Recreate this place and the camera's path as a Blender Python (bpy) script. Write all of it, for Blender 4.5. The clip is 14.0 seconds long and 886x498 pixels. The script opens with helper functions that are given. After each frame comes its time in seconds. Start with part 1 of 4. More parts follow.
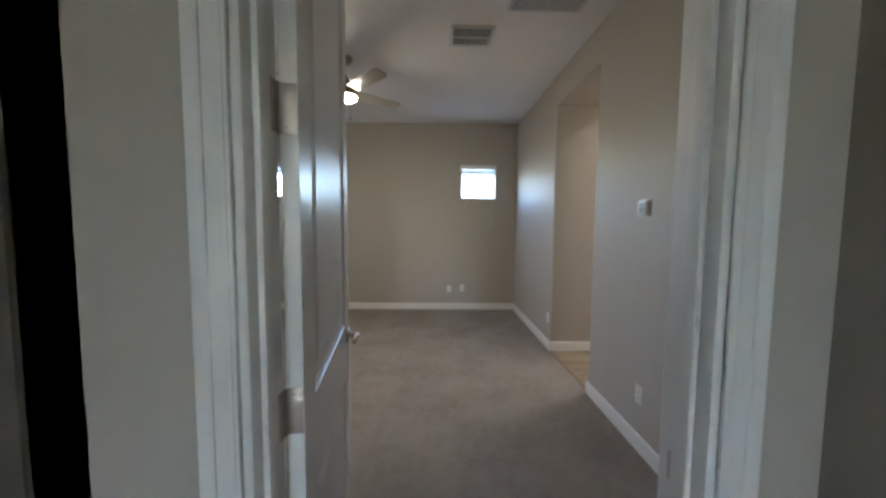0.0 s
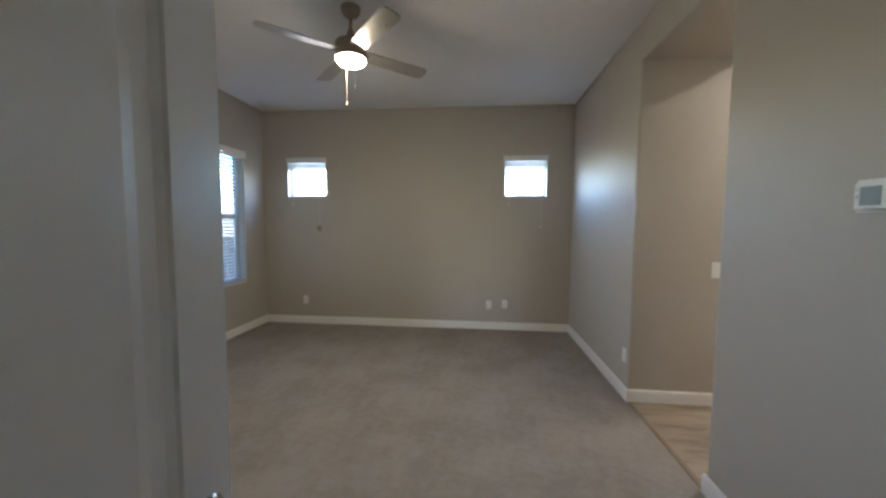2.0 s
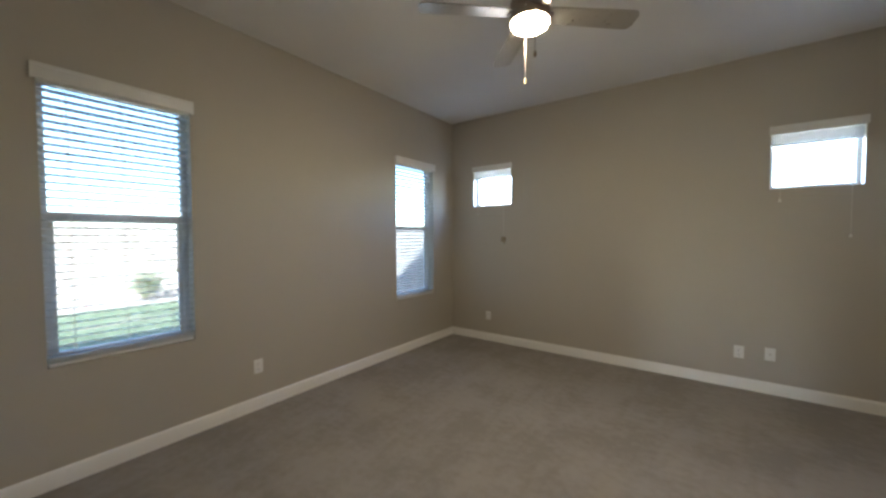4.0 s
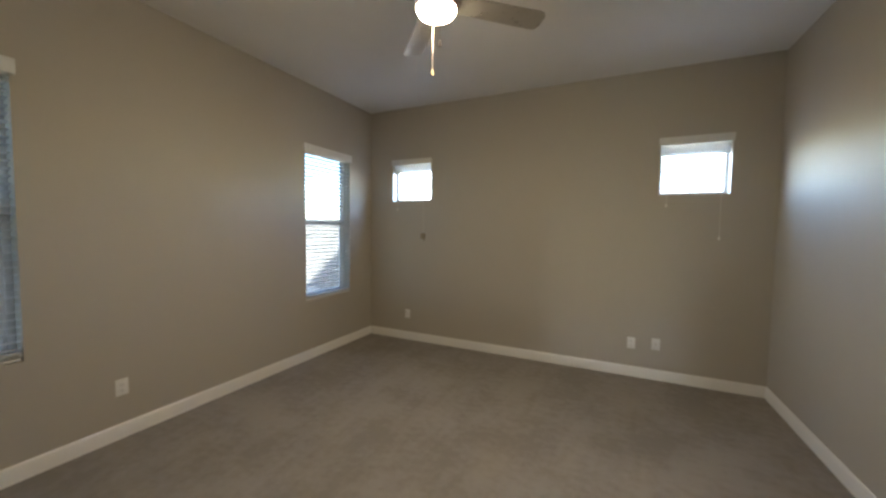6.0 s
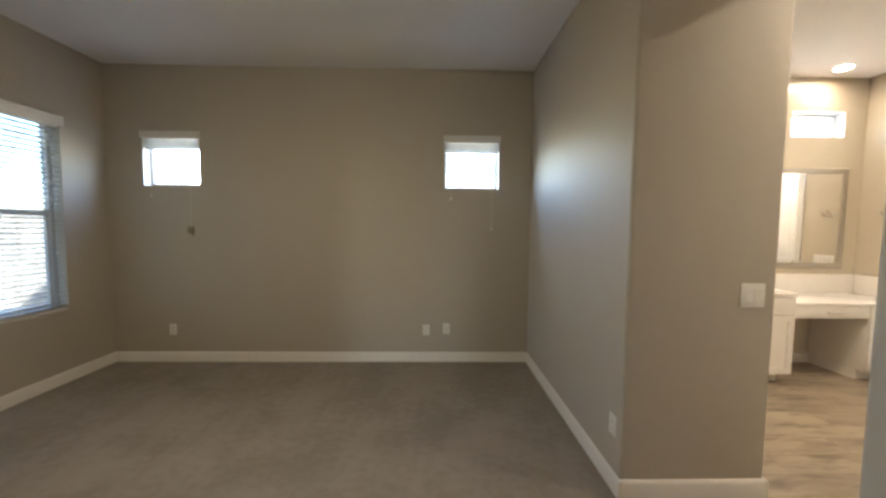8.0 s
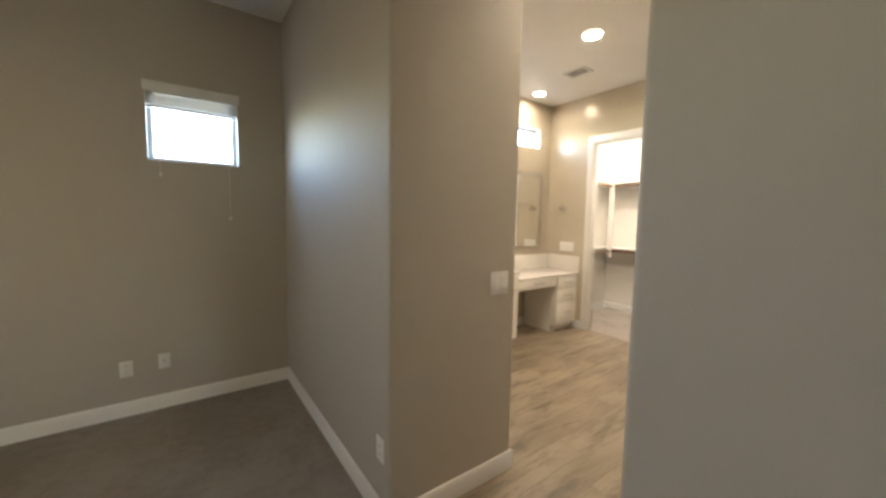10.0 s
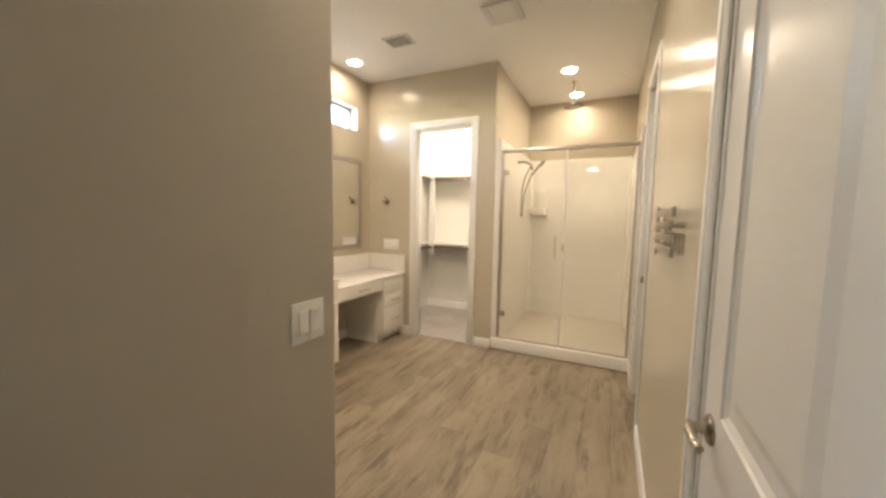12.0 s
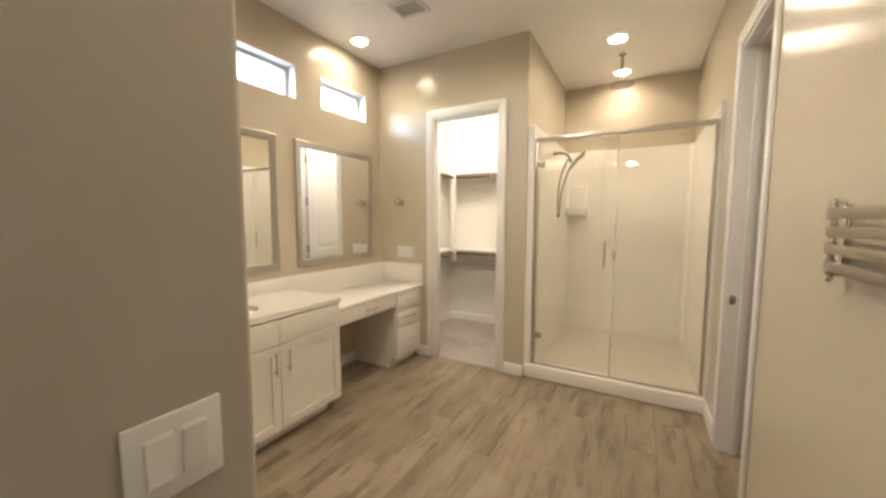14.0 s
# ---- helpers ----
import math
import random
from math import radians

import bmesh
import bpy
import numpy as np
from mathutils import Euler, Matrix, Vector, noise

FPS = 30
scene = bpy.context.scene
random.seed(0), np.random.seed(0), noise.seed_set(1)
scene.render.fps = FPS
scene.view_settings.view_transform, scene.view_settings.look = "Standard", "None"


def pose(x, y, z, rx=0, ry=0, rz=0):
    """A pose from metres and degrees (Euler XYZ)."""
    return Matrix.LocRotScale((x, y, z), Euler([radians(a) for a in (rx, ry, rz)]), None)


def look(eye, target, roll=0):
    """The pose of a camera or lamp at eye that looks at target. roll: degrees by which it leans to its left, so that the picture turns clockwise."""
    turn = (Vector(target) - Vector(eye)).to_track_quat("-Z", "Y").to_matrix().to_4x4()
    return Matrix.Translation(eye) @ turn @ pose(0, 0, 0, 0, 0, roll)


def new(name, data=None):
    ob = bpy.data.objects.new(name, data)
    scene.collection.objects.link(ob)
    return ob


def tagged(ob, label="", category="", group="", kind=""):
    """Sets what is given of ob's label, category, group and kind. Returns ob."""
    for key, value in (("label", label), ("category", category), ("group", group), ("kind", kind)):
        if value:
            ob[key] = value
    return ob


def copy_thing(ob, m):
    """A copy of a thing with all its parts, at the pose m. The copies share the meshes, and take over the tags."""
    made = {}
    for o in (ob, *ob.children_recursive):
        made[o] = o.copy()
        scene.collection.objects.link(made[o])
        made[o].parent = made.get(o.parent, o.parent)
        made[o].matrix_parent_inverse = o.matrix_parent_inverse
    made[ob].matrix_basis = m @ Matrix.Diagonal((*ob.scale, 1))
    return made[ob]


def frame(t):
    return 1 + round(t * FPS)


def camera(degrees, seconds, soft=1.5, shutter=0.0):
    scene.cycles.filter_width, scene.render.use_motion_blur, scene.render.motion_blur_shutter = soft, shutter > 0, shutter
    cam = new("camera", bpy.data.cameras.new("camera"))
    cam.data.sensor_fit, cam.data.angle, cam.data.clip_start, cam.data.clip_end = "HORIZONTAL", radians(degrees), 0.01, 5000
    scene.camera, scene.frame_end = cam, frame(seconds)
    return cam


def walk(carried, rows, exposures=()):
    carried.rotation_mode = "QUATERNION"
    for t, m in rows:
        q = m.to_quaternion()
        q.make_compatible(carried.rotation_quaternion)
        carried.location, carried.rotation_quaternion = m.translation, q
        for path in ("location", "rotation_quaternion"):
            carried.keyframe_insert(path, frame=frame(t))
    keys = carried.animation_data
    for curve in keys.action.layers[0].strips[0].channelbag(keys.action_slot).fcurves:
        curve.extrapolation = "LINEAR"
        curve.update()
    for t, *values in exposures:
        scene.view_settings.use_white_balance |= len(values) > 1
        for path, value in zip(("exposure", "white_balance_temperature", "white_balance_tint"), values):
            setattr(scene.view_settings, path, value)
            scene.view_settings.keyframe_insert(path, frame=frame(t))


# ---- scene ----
cam = camera(102.21, 14.0, soft=2.7)
ROWS = [  # seconds, eye, yaw, pitch, roll
    (0.00, 1.082, 2.225, 1.450, -1.10, -4.22, 0.47),
    (0.50, 1.126, 2.457, 1.434, -1.62, -4.26, 0.38),
    (1.00, 1.183, 2.703, 1.455, -0.97, -4.25, 0.14),
    (1.50, 1.166, 2.931, 1.460, 1.63, -4.29, 0.19),
    (2.00, 1.135, 3.187, 1.450, 5.53, -3.84, 0.41),
    (2.50, 1.161, 3.379, 1.438, 12.32, -3.29, 0.06),
    (3.00, 1.118, 3.585, 1.443, 21.78, -3.08, 0.39),
    (3.20, 1.051, 3.621, 1.446, 25.22, -2.70, -0.17),
    (3.72, 1.014, 3.778, 1.442, 33.25, -2.24, -0.20),
    (4.25, 1.036, 3.889, 1.427, 37.70, -1.88, -0.04),
    (4.78, 1.078, 3.964, 1.420, 38.10, -1.81, 0.22),
    (5.30, 1.096, 4.011, 1.437, 33.98, -2.23, 0.46),
    (5.50, 1.072, 4.041, 1.470, 31.77, -3.03, 0.66),
    (6.00, 1.085, 4.059, 1.484, 25.27, -3.20, 0.72),
    (6.50, 1.130, 4.111, 1.461, 19.41, -2.98, 0.77),
    (7.00, 1.236, 4.175, 1.461, 13.54, -3.10, 0.63),
    (7.50, 1.357, 4.238, 1.459, 7.57, -3.31, 0.59),
    (8.00, 1.388, 4.385, 1.454, -1.30, -3.66, 0.54),
    (8.50, 1.411, 4.545, 1.449, -12.58, -4.18, 1.33),
    (9.00, 1.478, 4.647, 1.435, -22.54, -4.23, 1.24),
    (9.20, 1.518, 4.637, 1.449, -25.44, -4.47, 1.00),
    (9.72, 1.617, 4.745, 1.449, -33.07, -4.71, 0.85),
    (10.25, 1.745, 4.906, 1.449, -38.29, -4.93, 0.82),
    (10.78, 1.891, 5.076, 1.447, -43.59, -5.09, 0.88),
    (11.30, 2.044, 5.214, 1.443, -51.44, -5.12, 0.95),
    (11.50, 2.107, 5.255, 1.448, -54.95, -5.15, 0.93),
    (12.00, 2.247, 5.359, 1.435, -64.71, -5.07, 1.02),
    (12.50, 2.408, 5.439, 1.441, -69.46, -5.04, 0.90),
    (13.00, 2.541, 5.510, 1.440, -69.56, -5.01, 0.60),
    (13.50, 2.660, 5.572, 1.443, -67.09, -4.97, 0.44),
    (14.00, 2.804, 5.610, 1.451, -60.86, -4.86, 0.07),
]


def carried_pose(x, y, z, yaw, pitch, roll):
    a, b = radians(yaw), radians(pitch)
    ahead = (x - math.sin(a) * math.cos(b), y + math.cos(a) * math.cos(b), z + math.sin(b))
    return look((x, y, z), ahead, roll)

walk(cam, [(r[0], carried_pose(*r[1:])) for r in ROWS], exposures=[(0, 5.58, 5500, 15), (1.5, 5.54, 5450, 14), (3.2, 5.55, 5720, 13), (5.5, 5.54, 6120, 13), (7, 5.56, 6400, 14), (9, 5.38, 6450, 13), (11.5, 5.17, 6550, 12), (12.5, 5.09, 6550, 12), (14, 5.03, 6450, 12)])

# ---- world, sun ----
world = bpy.data.worlds.new("world")
scene.world = world
world.use_nodes = True
wn = world.node_tree.nodes
sky = wn.new("ShaderNodeTexSky")
sky.sky_type = "NISHITA"
sky.sun_disc = False
sky.sun_elevation = radians(30.8)
sky.sun_rotation = radians(137.4)
wn["Background"].inputs[1].default_value = 0.15
world.node_tree.links.new(sky.outputs[0], wn["Background"].inputs[0])
sun = new("sun", bpy.data.lights.new("sun", "SUN"))
sun.data.energy, sun.data.angle, sun.data.color = 4.5, radians(0.55), (1.0, 0.95, 0.87)
sun.matrix_world = look((8.52, -9.27, 7.5), (0, 0, 0))


# ---- materials ----
def node_mat(name, rough=0.5, metal=0.0):
    m = bpy.data.materials.new(name)
    m.use_nodes = True
    p = m.node_tree.nodes["Principled BSDF"]
    p.inputs["Roughness"].default_value, p.inputs["Metallic"].default_value = rough, metal
    return m, m.node_tree.nodes, m.node_tree.links, p


def coords(n, l, scale=(1, 1, 1), kind="Object"):
    tc, mp = n.new("ShaderNodeTexCoord"), n.new("ShaderNodeMapping")
    mp.inputs["Scale"].default_value = scale
    l.new(tc.outputs[kind], mp.inputs[0])
    return mp.outputs[0]


def noise_tex(n, l, vec, scale, detail=3, rough=0.55):
    t = n.new("ShaderNodeTexNoise")
    t.inputs["Scale"].default_value, t.inputs["Detail"].default_value, t.inputs["Roughness"].default_value = scale, detail, rough
    l.new(vec, t.inputs["Vector"])
    return t.outputs[0]


def ramp(n, l, fac, stops):
    r = n.new("ShaderNodeValToRGB")
    e = r.color_ramp.elements
    e[0].position, e[0].color = stops[0][0], (*stops[0][1], 1)
    e[1].position, e[1].color = stops[-1][0], (*stops[-1][1], 1)
    for pos, col in stops[1:-1]:
        x = e.new(pos)
        x.color = (*col, 1)
    l.new(fac, r.inputs[0])
    return r.outputs[0]


def add_bump(n, l, p, height, strength, distance):
    b = n.new("ShaderNodeBump")
    b.inputs["Strength"].default_value, b.inputs["Distance"].default_value = strength, distance
    l.new(height, b.inputs["Height"])
    l.new(b.outputs[0], p.inputs["Normal"])


def shade(c, k):
    return tuple(min(1, v * k) for v in c)


def plain(name, col, rough=0.4, metal=0.0, var=0.06, scale=3.0, bump=0.0, bscale=120, bdist=0.002, rvar=0.08, spec=0.5):
    """A painted, moulded or metal surface: slight drift of tone and gloss, fine relief."""
    m, n, l, p = node_mat(name, rough, metal)
    v = coords(n, l)
    big = noise_tex(n, l, v, scale, 4)
    l.new(ramp(n, l, big, [(0.3, shade(col, 1 - var)), (0.7, shade(col, 1 + var))]), p.inputs["Base Color"])
    fine = noise_tex(n, l, v, scale * 9, 3)
    mr = n.new("ShaderNodeMapRange")
    mr.inputs["To Min"].default_value, mr.inputs["To Max"].default_value = max(0.02, rough - rvar), rough + rvar
    l.new(fine, mr.inputs["Value"])
    l.new(mr.outputs[0], p.inputs["Roughness"])
    p.inputs["Specular IOR Level"].default_value = spec
    if bump:
        add_bump(n, l, p, noise_tex(n, l, v, bscale, 2), bump, bdist)
    return m


def brushed(name, col, rough=0.28, along=(60, 60, 3)):
    m, n, l, p = node_mat(name, rough, 1.0)
    p.inputs["Base Color"].default_value = (*col, 1)
    t = noise_tex(n, l, coords(n, l, along), 6, 3)
    mr = n.new("ShaderNodeMapRange")
    mr.inputs["To Min"].default_value, mr.inputs["To Max"].default_value = rough - 0.08, rough + 0.12
    l.new(t, mr.inputs["Value"])
    l.new(mr.outputs[0], p.inputs["Roughness"])
    return m


def emitter(name, col, strength):
    m, n, l, p = node_mat(name, 0.4)
    p.inputs["Base Color"].default_value = (0.8, 0.8, 0.8, 1)
    p.inputs["Emission Color"].default_value = (*col, 1)
    p.inputs["Emission Strength"].default_value = strength
    return m


def clear_glass(name, tint, gloss=0.04, haze=0.0):
    m, n, l, p = node_mat(name)
    n.remove(p)
    tr, gl, mix = n.new("ShaderNodeBsdfTransparent"), n.new("ShaderNodeBsdfGlossy"), n.new("ShaderNodeMixShader")
    lw, pw, mu = n.new("ShaderNodeLayerWeight"), n.new("ShaderNodeMath"), n.new("ShaderNodeMath")
    tr.inputs[0].default_value = (*tint, 1)
    gl.inputs["Roughness"].default_value = 0.02
    lw.inputs[0].default_value = 0.5
    pw.operation, pw.inputs[1].default_value = "POWER", 4.0
    mu.operation, mu.inputs[1].default_value, mu.inputs[2].default_value = "MULTIPLY_ADD", 0.5, gloss
    l.new(lw.outputs["Facing"], pw.inputs[0])
    l.new(pw.outputs[0], mu.inputs[0])
    l.new(mu.outputs[0], mix.inputs[0])
    l.new(tr.outputs[0], mix.inputs[1])
    l.new(gl.outputs[0], mix.inputs[2])
    last = mix
    if haze:
        df, hm = n.new("ShaderNodeBsdfTranslucent"), n.new("ShaderNodeMixShader")
        df.inputs[0].default_value = (0.9, 0.87, 0.8, 1)
        hm.inputs[0].default_value = haze
        l.new(mix.outputs[0], hm.inputs[1])
        l.new(df.outputs[0], hm.inputs[2])
        last = hm
    l.new(last.outputs[0], n["Material Output"].inputs[0])
    return m


def carpet_mat(name="carpet", k=1.0):
    m, n, l, p = node_mat(name, 0.95)
    v = coords(n, l)
    a = noise_tex(n, l, v, 1.9, 4, 0.6)
    b = noise_tex(n, l, v, 15, 4, 0.6)
    c = noise_tex(n, l, v, 260, 2, 0.7)
    mx = n.new("ShaderNodeMath")
    mx.operation = "MULTIPLY_ADD"
    mx.inputs[1].default_value = 0.6
    l.new(b, mx.inputs[0])
    l.new(a, mx.inputs[2])
    my = n.new("ShaderNodeMath")
    my.operation = "MULTIPLY_ADD"
    my.inputs[1].default_value = 0.35
    l.new(c, my.inputs[0])
    l.new(mx.outputs[0], my.inputs[2])
    mp = n.new("ShaderNodeMapping")
    mp.inputs["Rotation"].default_value, mp.inputs["Scale"].default_value = (0, 0, radians(-28)), (3.4, 0.5, 1)
    l.new(v, mp.inputs[0])
    mz = n.new("ShaderNodeMath")
    mz.operation = "MULTIPLY_ADD"
    mz.inputs[1].default_value = 0.25
    l.new(noise_tex(n, l, mp.outputs[0], 1.3, 3, 0.5), mz.inputs[0])
    l.new(my.outputs[0], mz.inputs[2])
    mh = n.new("ShaderNodeMath")
    mh.operation, mh.inputs[1].default_value = "MULTIPLY", 0.58
    l.new(mz.outputs[0], mh.inputs[0])
    l.new(ramp(n, l, mh.outputs[0], [(0.56, shade((0.252, 0.228, 0.206), k)), (0.635, shade((0.286, 0.258, 0.235), k)), (0.71, shade((0.314, 0.284, 0.258), k))]), p.inputs["Base Color"])
    p.inputs["Specular IOR Level"].default_value = 0.15
    add_bump(n, l, p, my.outputs[0], 0.7, 0.006)
    return m


def plank_mat():
    m, n, l, p = node_mat("vinyl_plank", 0.4)
    tc, oi, ad = n.new("ShaderNodeTexCoord"), n.new("ShaderNodeObjectInfo"), n.new("ShaderNodeVectorMath")
    mul = n.new("ShaderNodeMath")
    mul.operation, mul.inputs[1].default_value = "MULTIPLY", 37.0
    l.new(oi.outputs["Random"], mul.inputs[0])
    l.new(tc.outputs["Object"], ad.inputs[0])
    l.new(mul.outputs[0], ad.inputs[1])

    def stretched(s):
        mp = n.new("ShaderNodeMapping")
        mp.inputs["Scale"].default_value = s
        l.new(ad.outputs[0], mp.inputs[0])
        return mp.outputs[0]
    streak = noise_tex(n, l, stretched((2.2, 11, 6)), 1.0, 6, 0.68)
    blot = noise_tex(n, l, stretched((1.7, 4.5, 3)), 1.0, 3, 0.5)
    grain = noise_tex(n, l, stretched((7, 150, 50)), 1.0, 3, 0.6)
    s2 = n.new("ShaderNodeMath")
    s2.operation = "MULTIPLY_ADD"
    s2.inputs[1].default_value = 0.45
    l.new(grain, s2.inputs[0])
    l.new(blot, s2.inputs[2])
    s3 = n.new("ShaderNodeMath")
    s3.operation = "MULTIPLY_ADD"
    s3.inputs[1].default_value = 0.12
    l.new(oi.outputs["Random"], s3.inputs[0])
    l.new(s2.outputs[0], s3.inputs[2])
    ground = ramp(n, l, s3.outputs[0], [(0.5, (0.205, 0.164, 0.118)), (0.75, (0.295, 0.237, 0.17)), (1.0, (0.36, 0.295, 0.214))])
    mark = ramp(n, l, streak, [(0.5, (0, 0, 0)), (0.6, (0.4, 0.4, 0.4)), (0.7, (0.8, 0.8, 0.8))])
    vein = ramp(n, l, noise_tex(n, l, stretched((2.1, 10, 7)), 1.0, 5, 0.62), [(0.54, (0, 0, 0)), (0.6, (0.55, 0.55, 0.55)), (0.68, (1, 1, 1))])
    lite = n.new("ShaderNodeMath")
    lite.operation = "MAXIMUM"
    l.new(mark, lite.inputs[0])
    l.new(vein, lite.inputs[1])
    mixc = n.new("ShaderNodeMixRGB")
    mixc.inputs[2].default_value = (0.112, 0.089, 0.066, 1)
    sc = n.new("ShaderNodeMath")
    sc.operation, sc.inputs[1].default_value = "MULTIPLY", 0.82
    l.new(lite.outputs[0], sc.inputs[0])
    l.new(sc.outputs[0], mixc.inputs[0])
    l.new(ground, mixc.inputs[1])
    l.new(mixc.outputs[0], p.inputs["Base Color"])
    add_bump(n, l, p, s2.outputs[0], 0.25, 0.001)
    return m


def lawn_mat():
    m, n, l, p = node_mat("lawn", 0.9)
    v = coords(n, l)
    a = noise_tex(n, l, v, 1.1, 4)
    l.new(ramp(n, l, a, [(0.3, (0.11, 0.14, 0.07)), (0.55, (0.15, 0.18, 0.095)), (0.75, (0.24, 0.22, 0.14))]), p.inputs["Base Color"])
    add_bump(n, l, p, noise_tex(n, l, v, 90, 4), 0.9, 0.03)
    return m


WALL = plain("wall_paint", (0.464, 0.425, 0.36), 0.62, var=0.012, scale=1.3, bump=0.3, bscale=70, bdist=0.0012)
GLOSSWALL = plain("bath_wall_paint", (0.57, 0.508, 0.4), 0.2, var=0.0, scale=1.3, bump=0.5, bscale=85, bdist=0.001, rvar=0.0, spec=0.3)
CEIL = plain("ceiling_paint", (0.83, 0.815, 0.79), 0.6, var=0.03, scale=1.0, bump=0.35, bscale=60, bdist=0.002)
TRIM = plain("trim_paint", (0.81, 0.79, 0.755), 0.5, var=0.0, scale=3, rvar=0.0)
DOORP = plain("door_paint", (0.8, 0.785, 0.75), 0.3, var=0.0, scale=2, rvar=0.0)
CLOSETW = plain("closet_paint", (0.82, 0.79, 0.73), 0.5, var=0.03, scale=2, bump=0.3, bscale=70, bdist=0.0012)
CABINET = plain("cabinet_paint", (0.8, 0.77, 0.71), 0.32, var=0.0, rvar=0.0)
QUARTZ = plain("counter_stone", (0.82, 0.79, 0.74), 0.18, var=0.01, scale=14, rvar=0.0)
ACRYLIC = plain("shower_acrylic", (0.9, 0.87, 0.83), 0.17, var=0.0, scale=2, rvar=0.0)
VINYL = plain("window_vinyl", (0.6, 0.58, 0.55), 0.35, var=0.03)
SLAT = plain("blind_slat", (0.76, 0.75, 0.72), 0.4, var=0.03, scale=8)
# The blind's white, darkened so backlit slats show against the bright windows.
SLATDIM = plain("slat_dimmed", (0.6, 0.59, 0.565), 0.5, var=0.03, scale=8)
PLATE = plain("plate_plastic", (0.8, 0.79, 0.76), 0.3, var=0.02, scale=20)
# Near-black: hidden bases, and painted shade in vents and outlet slots.
DARK = plain("dark_recess", (0.03, 0.03, 0.03), 0.6)
GRILLE = plain("grille_paint", (0.66, 0.66, 0.64), 0.4, var=0.04, scale=6)
SCREENP = plain("display", (0.28, 0.33, 0.34), 0.15)
SHOWERM = brushed("shower_nickel", (0.34, 0.31, 0.27), 0.3)
RACKM = brushed("rack_nickel", (0.42, 0.38, 0.32), 0.38)
LEVERM = brushed("lever_nickel", (0.42, 0.37, 0.3), 0.26)
HINGEM = brushed("hinge_nickel", (0.46, 0.42, 0.37), 0.5)
NICKEL = brushed("brushed_nickel", (0.58, 0.54, 0.49), 0.3)
CHROME = brushed("chrome", (0.72, 0.7, 0.67), 0.14)
BRONZE = brushed("fan_metal", (0.36, 0.31, 0.26), 0.32)
MIRRORF = brushed("mirror_frame_metal", (0.5, 0.47, 0.42), 0.34)
BLADE = plain("fan_blade", (0.5, 0.475, 0.44), 0.3, metal=0.85, var=0.06, scale=5)
ROD = plain("rod_wood", (0.17, 0.105, 0.06), 0.45, var=0.2, scale=9)
CLEATW = plain("cleat_wood", (0.3, 0.24, 0.16), 0.5, var=0.1, scale=20)
CORD = plain("cord", (0.75, 0.73, 0.68), 0.7)
BLOCK = plain("fence_block", (0.42, 0.36, 0.3), 0.9, var=0.12, scale=3, bump=0.5, bscale=60, bdist=0.004)
SIDEBLOCK = plain("side_block", (0.22, 0.2, 0.18), 0.85, var=0.05, scale=3, bump=0.5, bscale=60, bdist=0.004)
STUCCO = plain("stucco", (0.5, 0.43, 0.34), 0.9, var=0.06, scale=2, bump=0.5, bscale=80, bdist=0.004)
LEAF = plain("leaf", (0.1, 0.12, 0.06), 0.6, var=0.35, scale=9)
BARK = plain("bark", (0.13, 0.1, 0.07), 0.9, var=0.2, scale=9)
CARPET, PLANK, LAWN = carpet_mat(), plank_mat(), lawn_mat()
# Same carpet for the closet, its colour raised in place of stronger light.
CARPETLIT = carpet_mat("carpet_lightened", 1.45)
PANE = clear_glass("window_glass", (0.95, 0.96, 0.96))
# Dark tint stands in for a less bright outdoor view through the west windows.
DIMPANE = clear_glass("dimmed_window_glass", (0.31, 0.335, 0.345))
SHGLASS = clear_glass("shower_glass", (0.96, 0.96, 0.93), 0.04)
MIRROR, _n, _l, _p = node_mat("mirror_silver", 0.01, 1.0)
_p.inputs["Base Color"].default_value = (0.88, 0.88, 0.86, 1)
BOWL = emitter("lit_frosted_bowl", (1.0, 0.82, 0.52), 5.2)
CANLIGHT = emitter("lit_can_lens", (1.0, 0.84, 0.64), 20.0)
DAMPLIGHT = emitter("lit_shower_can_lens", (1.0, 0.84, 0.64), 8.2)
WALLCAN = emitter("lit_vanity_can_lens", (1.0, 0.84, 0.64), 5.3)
# Fill light for the toilet room, from an added can out of view.
TOILETFILL = emitter("toilet_room_fill_lens", (1.0, 0.84, 0.64), 1.4)
CLOSETLIGHT = emitter("lit_closet_globe", (1.0, 0.89, 0.74), 4.9)


# ---- building helpers ----
def box(bm, x0, x1, y0, y1, z0, z1, bev=0.0, seg=2):
    g = bmesh.ops.create_cube(bm, size=1, matrix=Matrix.LocRotScale(((x0 + x1) / 2, (y0 + y1) / 2, (z0 + z1) / 2), None, (x1 - x0, y1 - y0, z1 - z0)))
    if bev:
        es = list({e for v in g["verts"] for e in v.link_edges})
        bmesh.ops.bevel(bm, geom=es, offset=bev, segments=seg, affect="EDGES", profile=0.5)
    return bm


def boxes(*bs, bev=0.0, seg=2):
    bm = bmesh.new()
    for b in bs:
        box(bm, *b, bev=bev, seg=seg)
    return bm


def rod(bm, a, b, r, seg=18, r2=None):
    a, b = Vector(a), Vector(b)
    d = b - a
    m = Matrix.Translation((a + b) / 2) @ d.to_track_quat("Z", "Y").to_matrix().to_4x4()
    bmesh.ops.create_cone(bm, cap_ends=True, segments=seg, radius1=r, radius2=r if r2 is None else r2, depth=d.length, matrix=m)
    return bm


